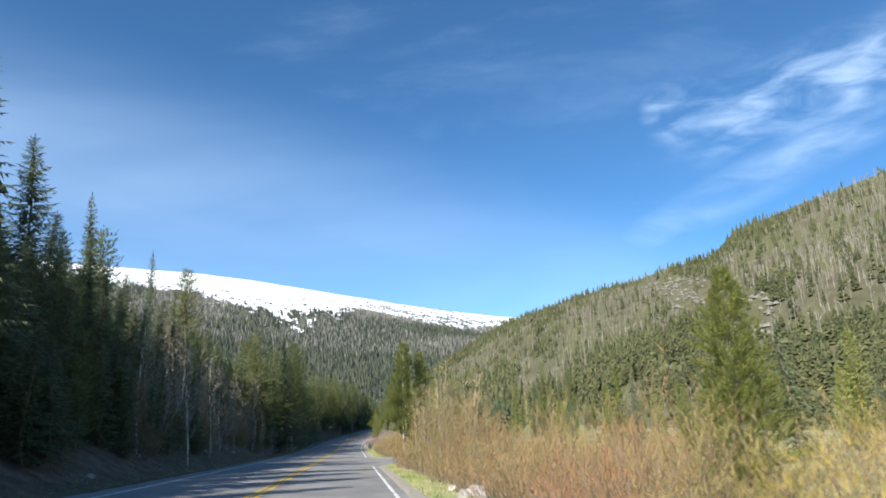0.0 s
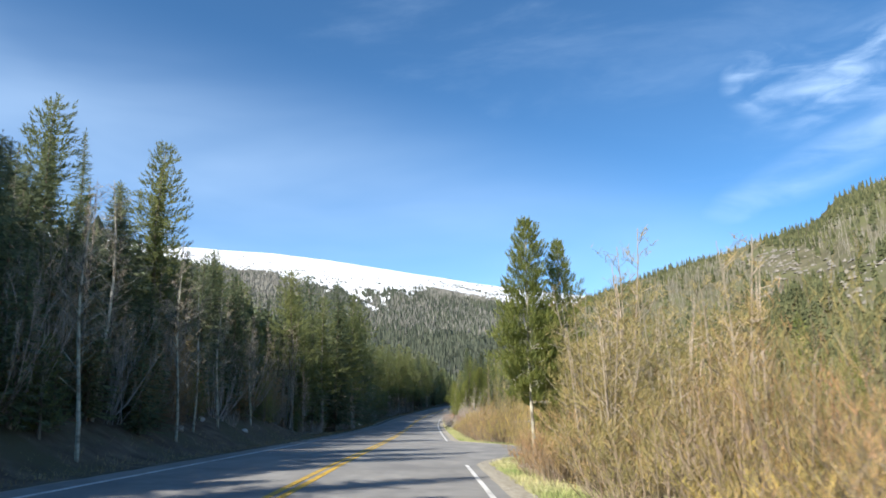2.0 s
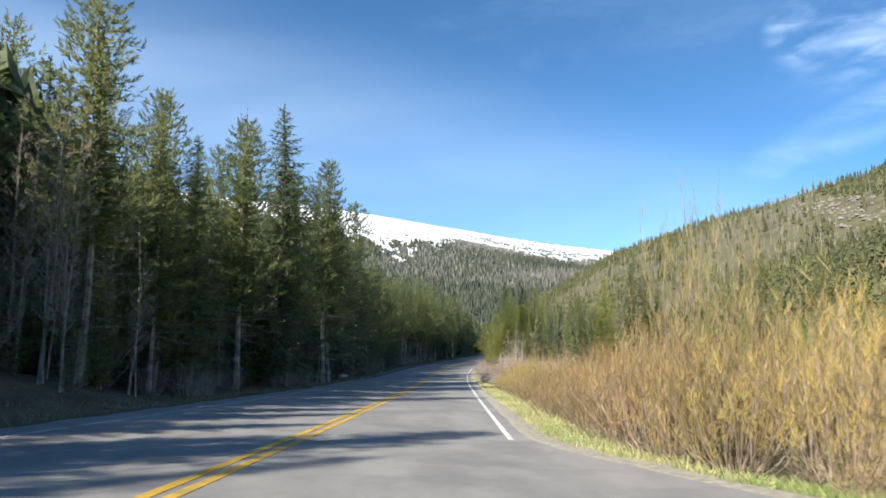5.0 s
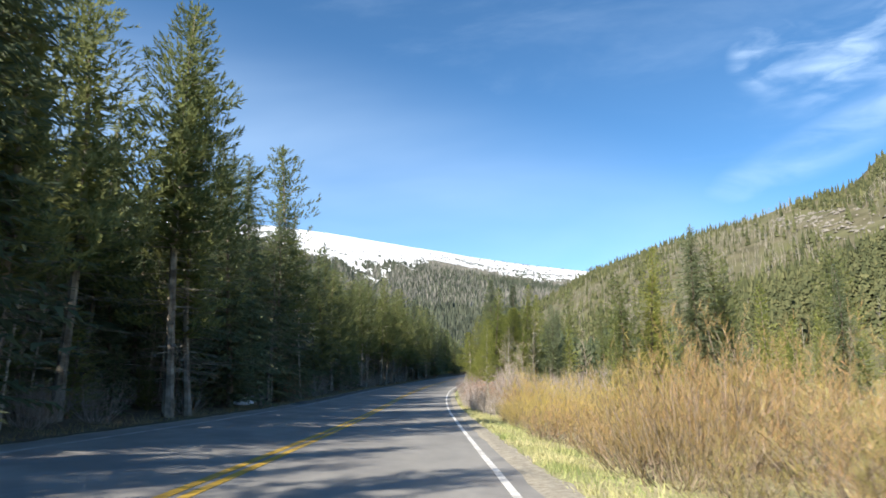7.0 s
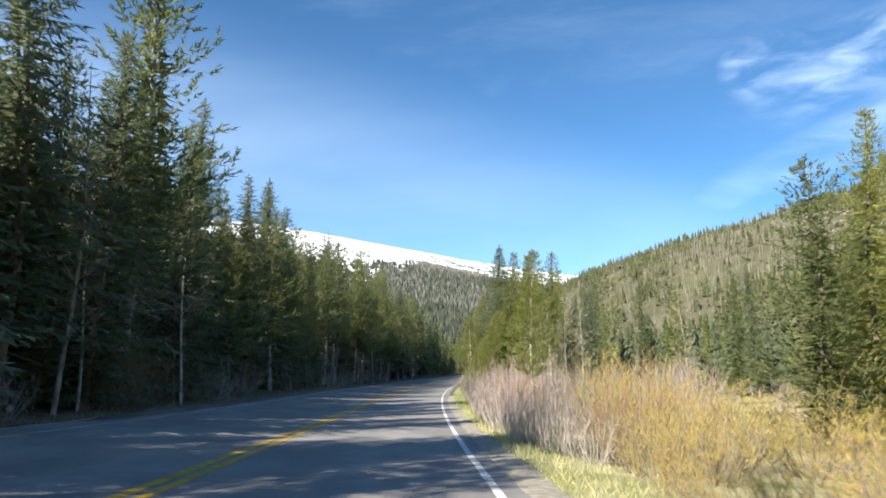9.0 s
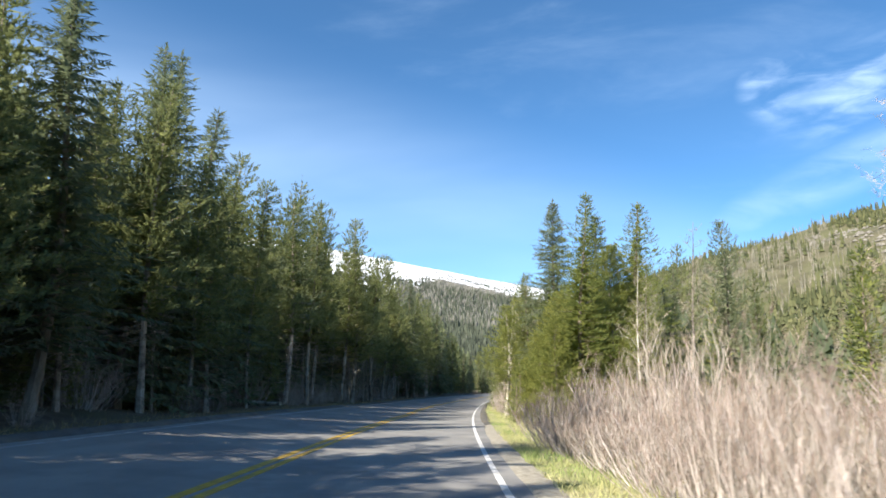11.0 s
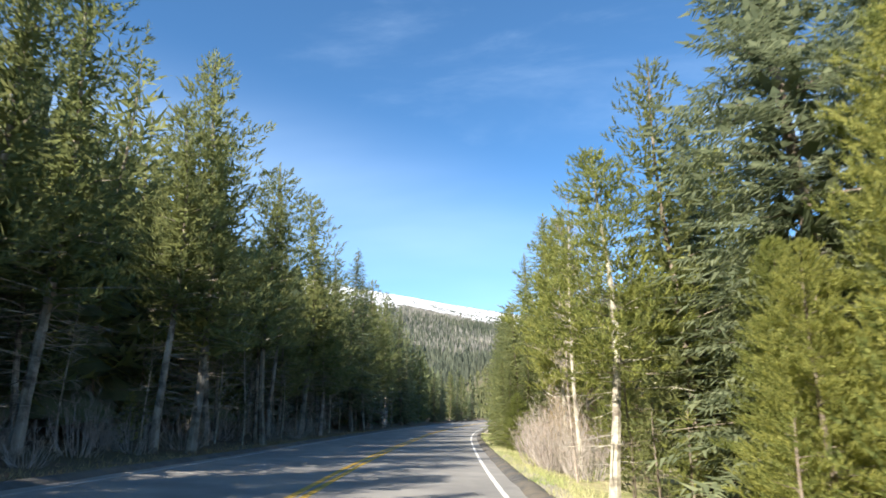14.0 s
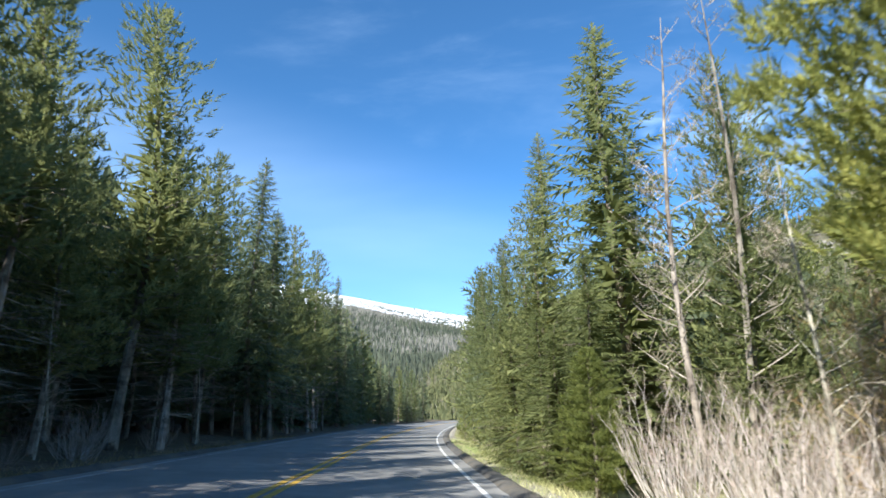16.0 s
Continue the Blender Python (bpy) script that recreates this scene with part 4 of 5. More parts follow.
def free(u, y, gap):
    if any((u - a) ** 2 + (y - b) ** 2 < gap * gap for a, b in taken):
        return False
    taken.append((u, y))
    return True


y = -44.0
while y < 16:   # low dark spruces at the start, then aspens with conifers behind them
    y += rnd.uniform(1.1, 1.9)
    bare = y > -10
    u = -rnd.uniform(11.5, 15.0) if bare else -rnd.uniform(8.4, 11.2)
    top = float(np.interp(y, [-44, -24, -20, 0, 16], [9.8, 9.6, 9.0, 9.4, 10.2])) + rnd.uniform(-1.2, 0.8)
    if free(u, y, 1.0):
        to_top(rnd.choice(SPRUCES + MIDDLE[1:]) if not bare else rnd.choice(PINES + SPRUCES), u, y, top, LEFT, 12.0, None, rnd.uniform(1.2, 1.6))
y = -22.0
while y < 15:
    y += rnd.uniform(0.7, 1.2)
    u = -rnd.uniform(8.6, 11.4) if y < -6 else -rnd.uniform(9.4, 11.6)
    if free(u, y, 0.8):
        to_top(rnd.choice(SPRUCES[::2] * 2 + MIDDLE[1:]), u, y, rnd.uniform(7.4, 10.6), LEFT, 12.0, None, rnd.uniform(1.2, 1.6))
for i in range(46):
    put(rnd.choice(MIDDLE), -rnd.uniform(7.6, 10.0), rnd.uniform(-34, 16), rnd.uniform(0.18, 0.5), rnd.uniform(0, 360), 1.0, "young conifers of the forest edge", 0.0, rnd.uniform(1.2, 1.8))
for i in range(46):
    put(MIDDLE[1], -rnd.uniform(6.5, 9.0), rnd.uniform(-46, -9), rnd.uniform(0.2, 0.55), rnd.uniform(0, 360), 1.0, "young conifers of the forest edge", 0.0, rnd.uniform(1.3, 1.8))
count = tries = 0
while count < 165 and tries < 12000:
    tries += 1
    y = rnd.uniform(-62, 170)
    front = 12.0 if -20 < y < 10 else 9.3 if y < 5 else 6.4
    u = -front - rnd.random() ** 1.3 * 6.0
    if not free(u, y, 1.35):
        continue
    h = rnd.uniform(7.5, 11.4) - (2.5 if y < 12 else 0)
    model = rnd.choice(TALLS + TALLS + SPRUCES[1:2] + SPARSE[:1] if -u < front + 2.8 else BACK)
    put(model, u, y, h / 12, rnd.uniform(0, 360), 1.0, LEFT, 0.0, rnd.uniform(1.0, 1.35))
    count += 1
count = tries = 0
while count < 90 and tries < 9000:
    tries += 1
    y = rnd.uniform(-70, 190)
    u = -(11.5 if y < 5 else 8.6) - rnd.random() * 6
    if not free(u, y, 1.8):
        continue
    h = float(np.interp(y, [-40, -12, 10, 25, 95, 112], [8.5, 10.5, 11.0, 13.2, 13.2, 14.5])) * rnd.uniform(0.85, 1.08)
    put(rnd.choice(BACK), u, y, h / 12, rnd.uniform(0, 360), 1.0, "trees deeper in the forest", 0.0, 1.2)
    count += 1
count = tries = 0
while count < 80 and tries < 6000:
    tries += 1
    y = rnd.uniform(-60, 20) if count < 60 else rnd.uniform(20, 165)
    u = -(11.0 if -20 < y < 12 else 8.6) - abs(rnd.gauss(0, 1)) * 2.5
    if not free(u, y, 1.15):
        continue
    put(rnd.choice(MIDDLE), u, y, rnd.uniform(0.35, 0.85), rnd.uniform(0, 360), 1.0, "young conifers of the forest edge", 0.0, rnd.uniform(1.0, 1.3))
    count += 1
for i in range(48):
    y = rnd.uniform(12, 96)
    put(rnd.choice(MIDDLE), -rnd.uniform(6.9, 8.6), y, rnd.uniform(0.16, 0.42), rnd.uniform(0, 360), 1.0, "young conifers of the forest edge", 0.0, rnd.uniform(1.2, 1.7))
inner = []   # the packed interior of the woods, filled to block the sun
while len(inner) < 1250:
    y = rnd.uniform(-125, 240)
    deep = rnd.random() ** 1.2
    if rnd.random() < 0.75:
        u = -(12.6 if y < 5 else 10.4) - deep * 28
        hidden = y < 12 and u < -17 - max(0.0, (y + 12) * 0.75)   # out of view up the slope: made taller to shade bank and road
        h = float(np.interp(y, [-70, -55, -35, -12, 10, 25, 95, 112], [12.5, 8.0, 7.6, 8.8, 9.3, 11.6, 11.6, 13.2])) * rnd.uniform(0.82, 1.08) + 5.0 * deep
        h = rnd.uniform(14, 18) if hidden else h
    else:
        y = rnd.uniform(96, 250)
        u, h = 11.5 + deep * 26, rnd.uniform(6.5, 9.5)
        if 105 < y < 123 and u < 15:
            continue
    x = centre(y) + u
    inner.append((x, y, ground_z(x, y), h, h * rnd.uniform(0.17, 0.24)))
spikes("forest_interior", inner, 8, 14, SPRUCE, "packed dark conifers in the depth of the forest")
for i in range(64):   # both sides of the far bend
    y = 150 + i * 1.9 + rnd.uniform(-1, 1)
    side = -1 if i % 3 else 1
    u = side * (6.0 + abs(rnd.gauss(0, 1)) * 4)
    if free(u, y, 1.2):
        put(rnd.choice(MIDDLE), u, y, rnd.uniform(0.8, 1.6), rnd.uniform(0, 360), 1.0, "trees at the far bend", 0.0, rnd.uniform(0.9, 1.2))
put(ASPENS[1], -5.9, 54.2, 1.15, 40, 1.0, "leafless aspens on the bank")
put(ASPENS[0], -6.0, 62.5, 1.0, 140, 1.0, "leafless aspens on the bank")
# leafless aspens along the bank
for u, y, s in [(-5.9, -17.2, 0.85), (-6.3, -9.6, 0.80), (-7.0, -21.5, 0.85), (-7.2, -13.4, 0.95), (-6.8, -6.2, 0.8), (-7.0, -2.4, 0.75), (-6.9, 3.0, 0.72)]:
    put(ASPENS[0], u, y, s, rnd.uniform(0, 360), 1.0, "leafless aspens on the bank", 0.0, 1.15)
for i in range(92):
    y = rnd.uniform(-16, 16) if i < 54 else rnd.uniform(14, 150)
    slim = rnd.uniform(0.6, 0.9) if i < 54 else 1.0
    u = -rnd.uniform(7.2, 11.8) if y < 10 else -rnd.uniform(6.0, 8.5)
    put(ASPENS[1] if i < 54 and i % 4 else rnd.choice(ASPENS), u, y, rnd.uniform(0.6, 0.95) * (1.0 if y < 14 else 0.85), rnd.uniform(0, 360), 1.0, "leafless aspens on the bank", 0.0, slim)
for i in range(44):
    put(rnd.choice([ALDERS[0], SAPLINGS[1], WILLOWS[1]]), -rnd.uniform(6.6, 9.6), rnd.uniform(-24, 18), rnd.uniform(0.4, 0.85), rnd.uniform(0, 360), 1.0, "undergrowth of the forest edge", 0.0, 1.2)
for i in range(46):
    y = rnd.uniform(-52, 30) if i < 32 else rnd.uniform(30, 140)
    u = -rnd.uniform(6.4, 10.0) if y < 8 else -rnd.uniform(5.9, 8.0)
    put(rnd.choice(SAPLINGS + SAPLINGS + [ALDERS[0], BIRCHES[1]]), u, y, rnd.uniform(0.35, 0.8), rnd.uniform(0, 360), 1.0, "undergrowth of the forest edge")

for i in range(76):
    y = rnd.uniform(14, 132)
    put(BIRCHES[2] if i % 3 else BIRCHES[0], -rnd.uniform(5.8, 8.6), y, rnd.uniform(0.25, 0.65), rnd.uniform(0, 360), 1.0, "undergrowth of the forest edge", 0.0, rnd.uniform(1.0, 1.5))

for i in range(52):   # tall brush on the first bank
    put(BIRCHES[2] if i % 3 else ALDERS[1], -rnd.uniform(7.4, 11.5), rnd.uniform(-18, 20), rnd.uniform(0.9, 1.7) * (1.0 if i % 3 else 0.6), rnd.uniform(0, 360), 1.0, "undergrowth of the forest edge", 0.0, rnd.uniform(0.7, 1.0))
for u, y, s in [(-6.0, 57.0, 0.95), (-6.5, 58.4, 1.05), (-5.8, 59.6, 0.8)]:
    put(WILLOWS[1], u, y, s, rnd.uniform(0, 360), 1.0, "undergrowth of the forest edge")

# valley side: single trees
RIGHT = "valley side conifers"
N, P, S = NEAR_PINES, PINES, SPRUCES
for u, y, top, model, size, wide in [
        (5.2, -15.8, 6.6, N[0], 9, 0.9), (6.25, -15.0, 6.2, N[2], 9, 0.8), (9, -43, 4.55, N[2], 9, 1.05), (5.85, 56.3, 4.1, N[1], 9, 0.9),
        (13.1, 54.5, 6.3, P[1], 12, 1.5), (15.1, 55, 8.0, GREEN_PINE, 12, 1.4), (17.6, 55, 9.2, S[0], 12, 1.5), (19.1, 56.5, 8.3, P[1], 12, 1.5), (16.4, 58.2, 5.2, GREEN_PINE, 12, 1.3), (21, 59, 7.4, S[0], 12, 1.3),
        (30, 95, 10.8, S[1], 12, 1.0), (24, 84, 8.0, P[0], 12, 1.1), (38, 76.5, 13.2, P[1], 12, 1.1), (35, 71, 9.6, S[0], 12, 1.1), (42, 72, 11.0, P[0], 12, 1.1), (19, 108, 12.6, P[1], 12, 1.0), (16.5, 101, 9.6, S[1], 12, 1.1), (22, 101, 9.2, P[0], 12, 1.1),
        (8.7, 88.4, 10.3, GREEN_PINE, 12, 1.45), (12.2, 92.3, 11.1, GREEN_PINE, 12, 1.6), (8.35, 96.7, 12.5, N[3], 9, 1.25), (10.8, 97.5, 11.8, N[3], 9, 1.15), (11.2, 87.2, 6.6, GREEN_PINE, 12, 1.3), (13.8, 84.6, 8.0, SPARSE[1], 12, 1.0), (13.8, 100.4, 11.0, GREEN_PINE, 12, 1.1),
        (6.9, 98.9, 8.4, P[1], 12, 1.1), (5.6, 99.1, 6.4, N[1], 9, 1.55), (7.2, 95.5, 3.5, N[2], 9, 1.2), (6.7, 90.6, 3.9, N[2], 9, 1.35), (7.2, 87.0, 4.2, N[2], 9, 1.35), (6.3, 93.2, 2.8, N[2], 9, 1.3), (8.0, 92.6, 6.2, N[2], 9, 1.2), (9.6, 94.6, 8.0, N[2], 9, 1.2), (10.6, 91.0, 8.4, N[2], 9, 1.2), (8.3, 101.6, 8.0, N[3], 9, 1.2), (9.8, 103.4, 8.4, N[2], 9, 1.2), (7.6, 104.6, 4.6, N[2], 9, 1.2),
        (6.6, 110.4, 8.5, N[0], 9, 0.98), (9.4, 119.2, 8.6, P[1], 12, 1.2), (16, 117.8, 10.5, P[1], 12, 1.2), (18, 115.6, 10.7, S[0], 12, 1.0), (12.6, 119.4, 9.0, P[0], 12, 1.2), (12.4, 108.6, 6.4, N[2], 9, 1.2),
        (7.9, 123.5, 13.0, OLIVE_SPRUCE, 12, 1.4), (6.3, 121.2, 5.6, OLIVE_SPRUCE, 12, 1.35), (6.2, 125.6, 8.2, P[1], 12, 1.2), (7.3, 130, 12.3, OLIVE_SPRUCE, 12, 1.1), (9.6, 126.6, 11.2, P[1], 12, 1.1), (6.2, 128.6, 7.2, P[0], 12, 1.3), (10.6, 121.5, 10.8, P[0], 12, 1.1),
        (5.6, 118.6, 2.6, N[2], 9, 1.6), (5.5, 120.6, 3.4, OLIVE_SPRUCE, 12, 1.9), (5.6, 123.4, 4.2, OLIVE_SPRUCE, 12, 1.8), (5.5, 127, 4.4, OLIVE_SPRUCE, 12, 1.8), (5.7, 130.6, 5.4, OLIVE_SPRUCE, 12, 1.6), (6.3, 133, 8.8, P[1], 12, 1.2), (6.5, 136.5, 9.8, S[0], 12, 1.1), (6.5, 140, 9.6, P[0], 12, 1.1), (6.4, 144, 10.2, P[1], 12, 1.1), (6.6, 149, 11.4, S[0], 12, 1.1), (6.6, 153, 10.6, P[1], 12, 1.1), (7, 157, 11, P[1], 12, 1.1)]:
    to_top(model, u, y, top, RIGHT, size, None, wide)
    taken.append((u, y))
count = tries = 0
while count < 135 and tries < 6000:
    tries += 1
    if count < 70:
        y, u = rnd.uniform(88, 215), 7.0 + abs(rnd.gauss(0, 4.5))
        h = rnd.uniform(6.5, 10)
    else:
        y, u = rnd.uniform(-35, 150), rnd.uniform(19, 60)
        h = rnd.uniform(4.5, 9.0)
        if y < 50 and u < 26:
            continue
    if (102 < y < 121 and u < 15) or (38 < y < 84 and u < 34) or not free(u, y, 2.3):
        continue
    put(rnd.choice(PINES + PINES + SPRUCES if u < 15 else [MEADOW_PINE, MEADOW_PINE, BACK[0]]), u, y, h / 12, rnd.uniform(0, 360), 1.0, RIGHT, 0.0, rnd.uniform(1.0, 1.4))
    count += 1
count = tries = 0
while count < 55 and tries < 4000:
    tries += 1
    y, u = rnd.uniform(-15, 190), rnd.uniform(32, 105)
    if not free(u, y, 2.6):
        continue
    put(rnd.choice([MEADOW_PINE, MEADOW_PINE, BACK[0]]), u, y, rnd.uniform(6.0, 11.0) / 12, rnd.uniform(0, 360), 1.0, "conifers across the meadow")
    count += 1
for u, y, s, k in [(7.6, 118.4, 1.28, 1), (8.9, 118.6, 1.4, 1), (10.6, 115.2, 1.2, 2), (6.2, 105.8, 1.05, 0), (5.6, 103.6, 0.6, 1), (11.8, 82.3, 1.08, 1), (9.3, 80.8, 0.85, 0), (7.6, 63.7, 0.62, 0), (8.4, 61.6, 0.55, 2), (13, 64, 0.7, 1), (10.2, 83.4, 0.7, 2), (6.6, 113.0, 0.6, 2)]:
    put(ASPENS[k], u, y, s, rnd.uniform(0, 360), 1.0, "leafless aspens in the valley")
for u, y, s in [(5.7, -19.6, 0.8), (6.1, -17.9, 0.95), (6.8, -18.9, 1.15), (5.9, -20.9, 0.85), (6.4, -18.4, 0.85), (7.1, -17.2, 1.0), (7.0, -20.2, 0.9), (7.6, -22.9, 0.95), (6.3, -23.4, 0.7), (8.3, -19.6, 1.0), (5.8, -18.0, 0.6), (6.2, -33, 0.4), (6.6, 110.8, 0.6), (7.8, 113.6, 0.75), (9.4, 112.4, 0.8), (5.9, 108.8, 0.45)]:
    put(ALDERS[1 if y < -15 else 0], u, y, s, rnd.uniform(0, 360), 1.0, "alder bushes beside the road")
for i in range(34):
    y = rnd.uniform(84, 165)
    if 104 < y < 121:
        continue
    put(rnd.choice(SAPLINGS), rnd.uniform(5.2, 6.4), y, rnd.uniform(0.4, 1.1), rnd.uniform(0, 360), 1.0, "pine saplings beside the road")

# valley side: thickets
WILLOW_H = ([-60, -38, -30, -26, -21, -17, -13, -2, 2, 8, 12, 17, 21, 27, 31, 35, 42, 50, 57, 62, 68, 74, 79, 84, 88],
            [1.5, 1.6, 2.2, 2.7, 2.9, 2.2, 1.7, 1.7, 2.3, 3.0, 2.9, 2.4, 1.9, 2.3, 2.1, 1.5, 1.25, 1.3, 1.7, 1.9, 2.2, 2.9, 2.9, 2.5, 1.6])
for row, (a, b, gap) in enumerate(((5.6, 6.5, 1.25), (6.8, 8.2, 1.45), (8.5, 10.6, 1.8), (11.0, 14.0, 2.2), (15.0, 20.0, 2.8))):
    y = -57.0
    while y < (80, 82, 84, 84, 84)[row]:
        y += gap * rnd.uniform(0.75, 1.25)
        near = 0.8 * step(y, 50, 54) * (1 - step(y, 60, 64)) if row == 0 else 0.0
        u = rnd.uniform(a, b) + lay_by(y) * 0.9 * (row < 3) - near
        clump = 1.02 + 1.0 * noise.noise((u * 0.22, y * 0.21, 6.0))
        clump = min(clump, 1.12) if y > 60 else clump
        h = float(np.interp(y, *WILLOW_H)) * clump * rnd.uniform(0.72, 1.12) * (0.62, 1.0, 1.05, 1.08, 1.1)[row]
        if clump < 0.62 and row < 2 and y < 34 and rnd.random() < 0.6:
            continue
        if any((u - p) ** 2 + (y - q) ** 2 < 0.6 for p, q in ((5.2, -15.8), (6.25, -15.0), (5.85, 56.3))):
            continue
        if y > 58 or (y > 49 and row == 0):
            model, size = rnd.choice(BIRCHES[:2] + BIRCHES), 2.6
        else:   # colours in patches
            hue = noise.noise((u * 0.16, y * 0.13, 12.0)) + rnd.uniform(-0.22, 0.22)
            if y > 36:
                k = 2 if hue > -0.38 else 0
            else:
                k = 1 if hue < -0.24 else 3 if hue < -0.06 else 0 if hue < 0.14 else 4 if hue < 0.32 else 2
            model, size = WILLOWS[k], 2.2
            if row > 2:
                model = THICKET[1 if k == 2 else 2 if k == 4 else 0]
        s = h / size
        put(model, u, y, s, rnd.uniform(0, 360), 1.0, "thicket along the road", 0.0, min(1.6, 1.15 / max(s, 0.5)))
for u, y, s in ((10.3, -46.6, 1.2), (11.1, -45.4, 1.35), (12.0, -44.4, 1.3)):
    put(WILLOWS[2], u, y, s, rnd.uniform(0, 360), 1.0, "thicket along the road", 0.0, 0.75)
for u, y, s, k in ((6.6, 27.6, 1.1, 0), (7.4, 28.7, 1.2, 3), (6.9, 30.2, 1.0, 2), (7.2, 9.6, 1.3, 0), (7.9, 11.0, 1.15, 0), (7.0, 12.6, 1.15, 3), (8.7, 8.6, 1.45, 0), (8.3, 14.0, 1.05, 3), (6.5, -25.6, 1.2, 0), (7.4, -26.8, 1.3, 4), (6.8, -28.4, 1.1, 3)):
    put(WILLOWS[k], u, y, s, rnd.uniform(0, 360), 1.0, "thicket along the road")
for u, y, s, k in ((5.5, -14.6, 0.55, 1), (5.9, -13.9, 0.7, 0), (6.5, -14.3, 0.75, 1), (6.7, -13.0, 0.8, 3), (7.4, -12.0, 0.85, 0), (7.3, -13.4, 0.9, 1), (5.4, -16.8, 0.55, 1), (5.8, -16.2, 0.7, 3), (6.9, -15.6, 0.9, 0), (8.0, -11.0, 0.85, 4), (5.2, -17.8, 0.45, 0), (6.9, -8.6, 0.55, 0), (7.3, -7.2, 0.55, 1), (7.75, -5.8, 0.55, 0), (8.0, -4.4, 0.55, 3), (6.35, -10.0, 0.55, 1), (6.0, -11.3, 0.5, 0), (7.9, -8.4, 0.7, 0), (8.5, -6.4, 0.7, 4), (7.2, -10.2, 0.7, 3), (8.9, -4.4, 0.65, 0), (8.2, -2.8, 0.5, 1), (9.0, -1.4, 0.6, 0)):
    put(WILLOWS[k], u, y, s, rnd.uniform(0, 360), 1.0, "thicket along the road")
for u, y, s, turn in ((5.05, -16.7, 0.55, 40), (5.0, -15.9, 0.5, 160), (5.5, -17.2, 0.65, 250)):   # round the foot of the pine
    put(WILLOWS[1], u, y, s, turn, 1.0, "thicket along the road")
for u, y, s in ((5.2, 50.1, 0.5), (5.6, 48.9, 0.42)):
    put(BIRCHES[2], u, y, s, rnd.uniform(0, 360), 1.0, "thicket along the road", 0.0, 1.1)
for u, y, s in ((5.0, 52.2, 0.6), (4.8, 54.0, 0.68), (4.75, 56.0, 0.72), (4.8, 58.4, 0.72), (4.95, 60.6, 0.75), (5.1, 62.6, 0.75)):
    put(BIRCHES[0], u, y, s, rnd.uniform(0, 360), 1.0, "thicket along the road", 0.0, 0.8)
for u, y, s in ((5.5, 57.6, 0.85), (5.9, 58.8, 0.8), (6.4, 50.6, 0.6)):
    put(WILLOWS[1], u, y, s, rnd.uniform(0, 360), 1.0, "thicket along the road")
for i in range(9):
    put(rnd.choice(BIRCHES), rnd.uniform(5.3, 6.2), rnd.uniform(103.5, 110), rnd.uniform(0.35, 0.75), rnd.uniform(0, 360), 1.0, "thicket along the road")
for i in range(15):
    y = rnd.uniform(108, 118)
    put(rnd.choice(BIRCHES), rnd.uniform(5.6, 10.5), y, rnd.uniform(0.6, 1.0), rnd.uniform(0, 360), 1.0, "thicket along the road", 0.0, 1.1)


# ---- grass, stones, log ----
def make_grass():
    g = random.Random(3)
    for name, mat, label, n, side in (("verge_grass", GRASS, "short green and straw-coloured grass on the verge", 46000, 1), ("dry_grass", STRAW, "dry straw grass at the foot of the trees", 14000, -1)):
        verts, faces = [], []
        for _ in range(n):
            y = g.uniform(-56, 150)
            u = (4.25 + lay_by(y) + abs(g.gauss(0, 0.85))) if side > 0 else -(4.75 + abs(g.gauss(0, 0.8)))
            x = centre(y) + u
            z = ground_z(x, y)
            h = g.uniform(0.04, 0.17) * (1 + 0.6 * noise.noise((x, y, 0)))
            blade(verts, faces, (x, y, z - 0.01), (x + g.uniform(-0.1, 0.1), y + g.uniform(-0.1, 0.1), z + h), g.uniform(0.004, 0.011), g)
        tagged(mesh_object(name, verts, faces, mat), label, "grass", kind="stuff")


def make_stone(u, y, r, flat, seed):
    bm = bmesh.new()
    bmesh.ops.create_icosphere(bm, subdivisions=3, radius=r)
    for v in bm.verts:
        k = 1 + 0.35 * noise.noise(v.co * (1.3 / r) + Vector((seed, 0, 0))) + 0.08 * noise.noise(v.co * (5 / r))
        v.co *= k
        v.co.z *= flat
    me = bpy.data.meshes.new("boulder")
    bm.to_mesh(me)
    bm.free()
    me.materials.append(ROCK)
    ob = new("boulder", me)
    x = centre(y) + u
    ob.location = (x, y, ground_z(x, y) + r * flat * (0.45 if u > 0 else 0.05))
    tagged(ob, "pale rounded granite boulder in the verge grass", "rock", "boulders on the verge")


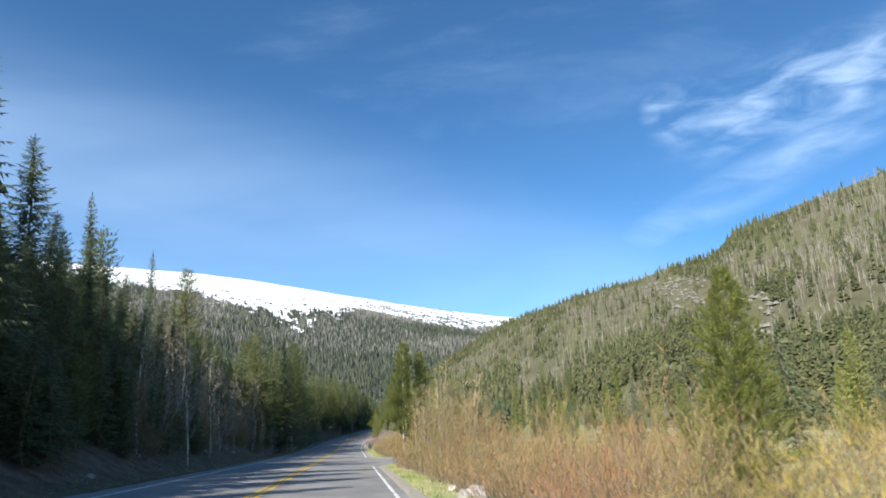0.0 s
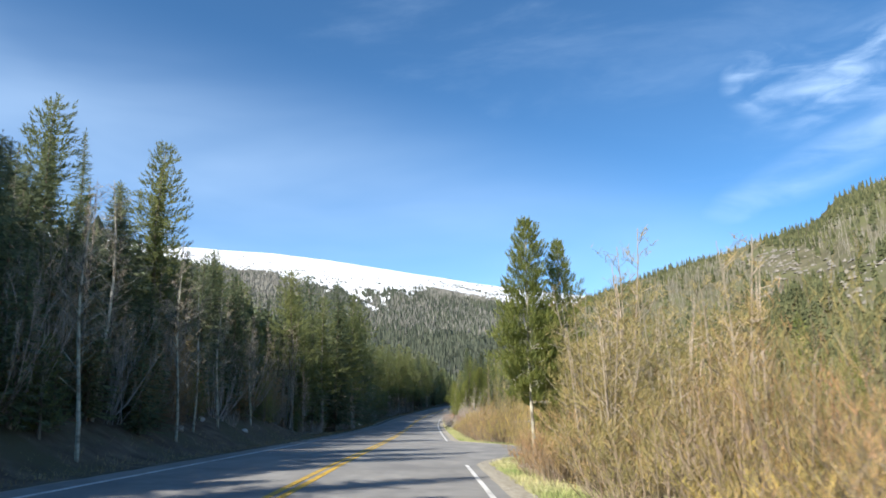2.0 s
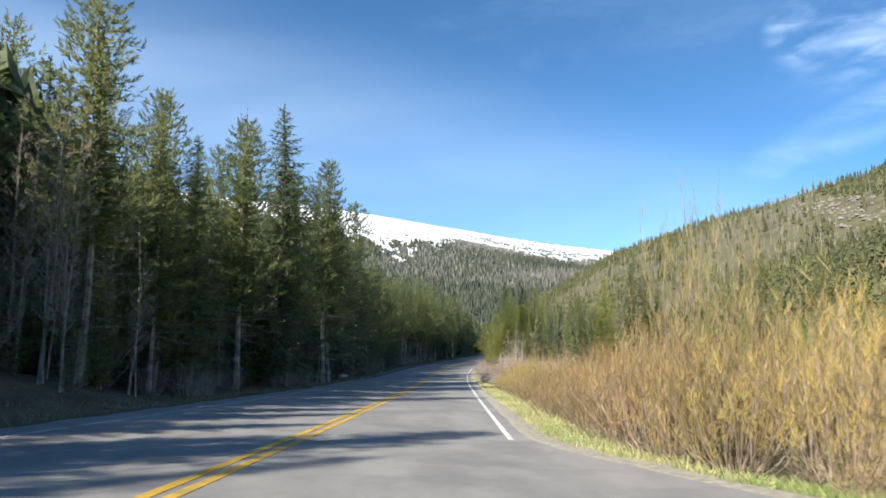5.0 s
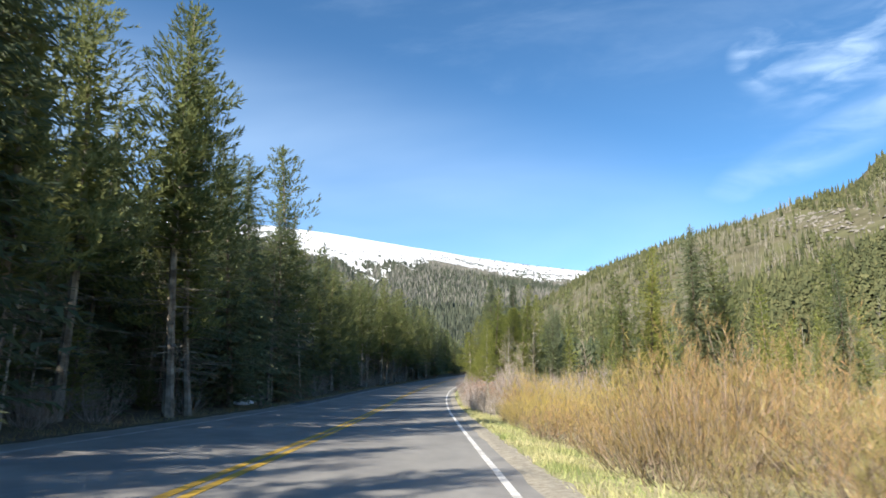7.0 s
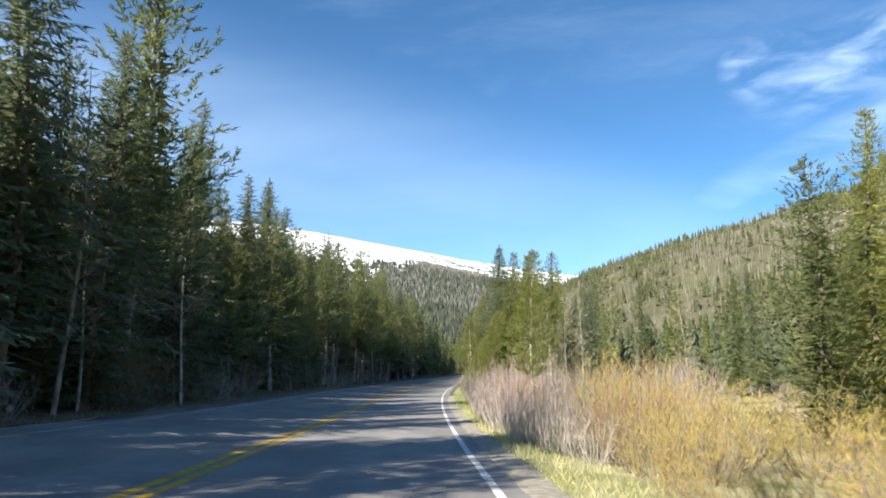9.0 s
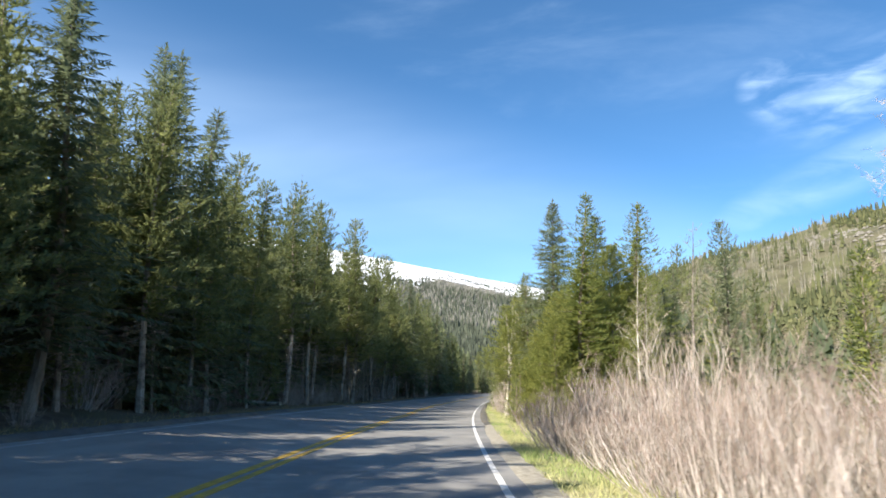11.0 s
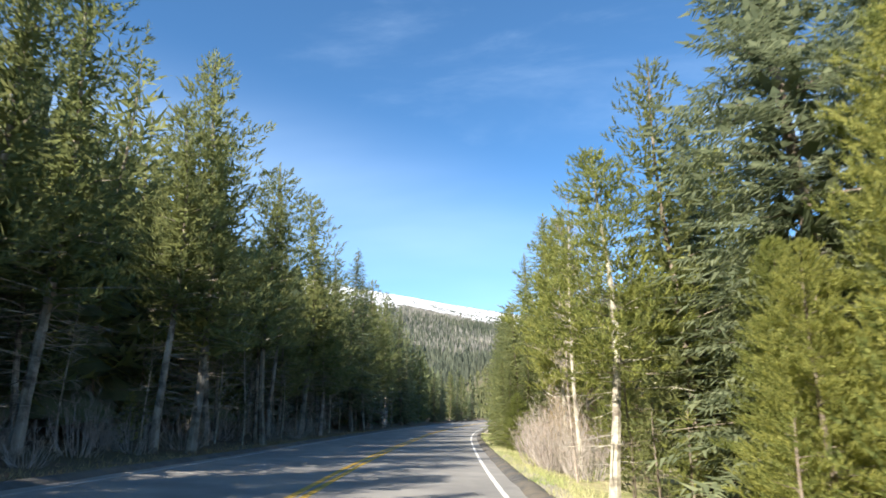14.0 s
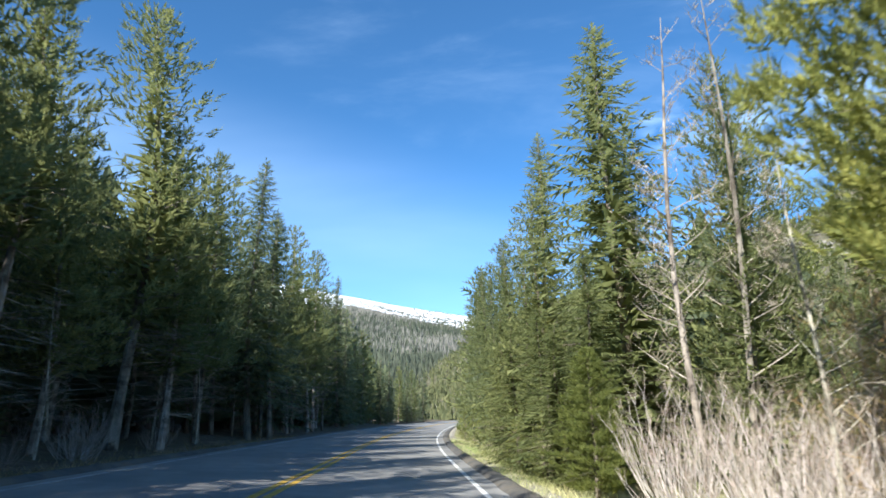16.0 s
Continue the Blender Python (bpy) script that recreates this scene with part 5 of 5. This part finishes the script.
make_grass()
for i, (u, y, r, f) in enumerate([(5.7, -35.4, 0.34, 0.7), (5.2, -36.2, 0.2, 0.7), (5.35, -33.2, 0.17, 0.7), (5.3, -13.6, 0.3, 0.45), (5.9, -14.2, 0.22, 0.5),
                                  (-7.0, -7.2, 0.2, 0.7), (-6.8, -22, 0.17, 0.7), (-7.6, -3.0, 0.26, 0.6), (-6.5, 0.5, 0.18, 0.7), (-5.9, -30, 0.14, 0.7)]):
    make_stone(u, y, r, f, i * 7.3)


def make_log(u, y, length, r, turn):
    verts, faces = [], []
    tube(verts, faces, [(0, 0, length * k / 5) for k in range(6)], [r * (1 - 0.07 * k) for k in range(6)], 9)
    faces += [tuple(range(8, -1, -1)), tuple(range(len(verts) - 9, len(verts)))]
    log = mesh_object("fallen_log", verts, faces, PALE_BARK, smooth=False)
    x = centre(y) + u
    log.matrix_basis = pose(x, y, ground_z(x, y) + r + 0.05, 90, 0, turn)
    tagged(log, "bleached fallen tree trunk lying at the forest edge", "log", "fallen logs")




def make_snow_patch(u, y, size, seed):
    """A shrunken remnant of snow: a low, lobed crust with a ragged rim."""
    verts, faces, n = [], [], 26
    for r in range(7):
        k = r / 6
        for i in range(n):
            a = i * 2 * math.pi / n
            reach = size * k * (1 + 0.4 * noise.noise((math.cos(a) * 1.4 + seed, math.sin(a) * 1.4, 0)))
            lump = 0.3 * size * (1 - k * k) * (1 + 0.9 * noise.noise((math.cos(a) * k * 2.2, math.sin(a) * k * 2.2, seed)))
            verts.append((math.cos(a) * reach, math.sin(a) * reach * 0.7, lump - 0.04))
    for r in range(6):
        faces += [(r * n + i, r * n + (i + 1) % n, (r + 1) * n + (i + 1) % n, (r + 1) * n + i) for i in range(n)]
    x = centre(y) + u
    patch = mesh_object("snow_patch", verts, faces, SNOW, smooth=True)
    patch.matrix_basis = pose(x, y, ground_z(x, y) + 0.1, 0, -8, 70)
    tagged(patch, "dirty white remnant of old snow under the trees", "snow")


make_snow_patch(-6.4, 51.2, 0.9, 4.0)
make_log(-6.9, 51.9, 2.0, 0.11, 60)
make_log(-7.0, 90, 3.2, 0.12, 40)
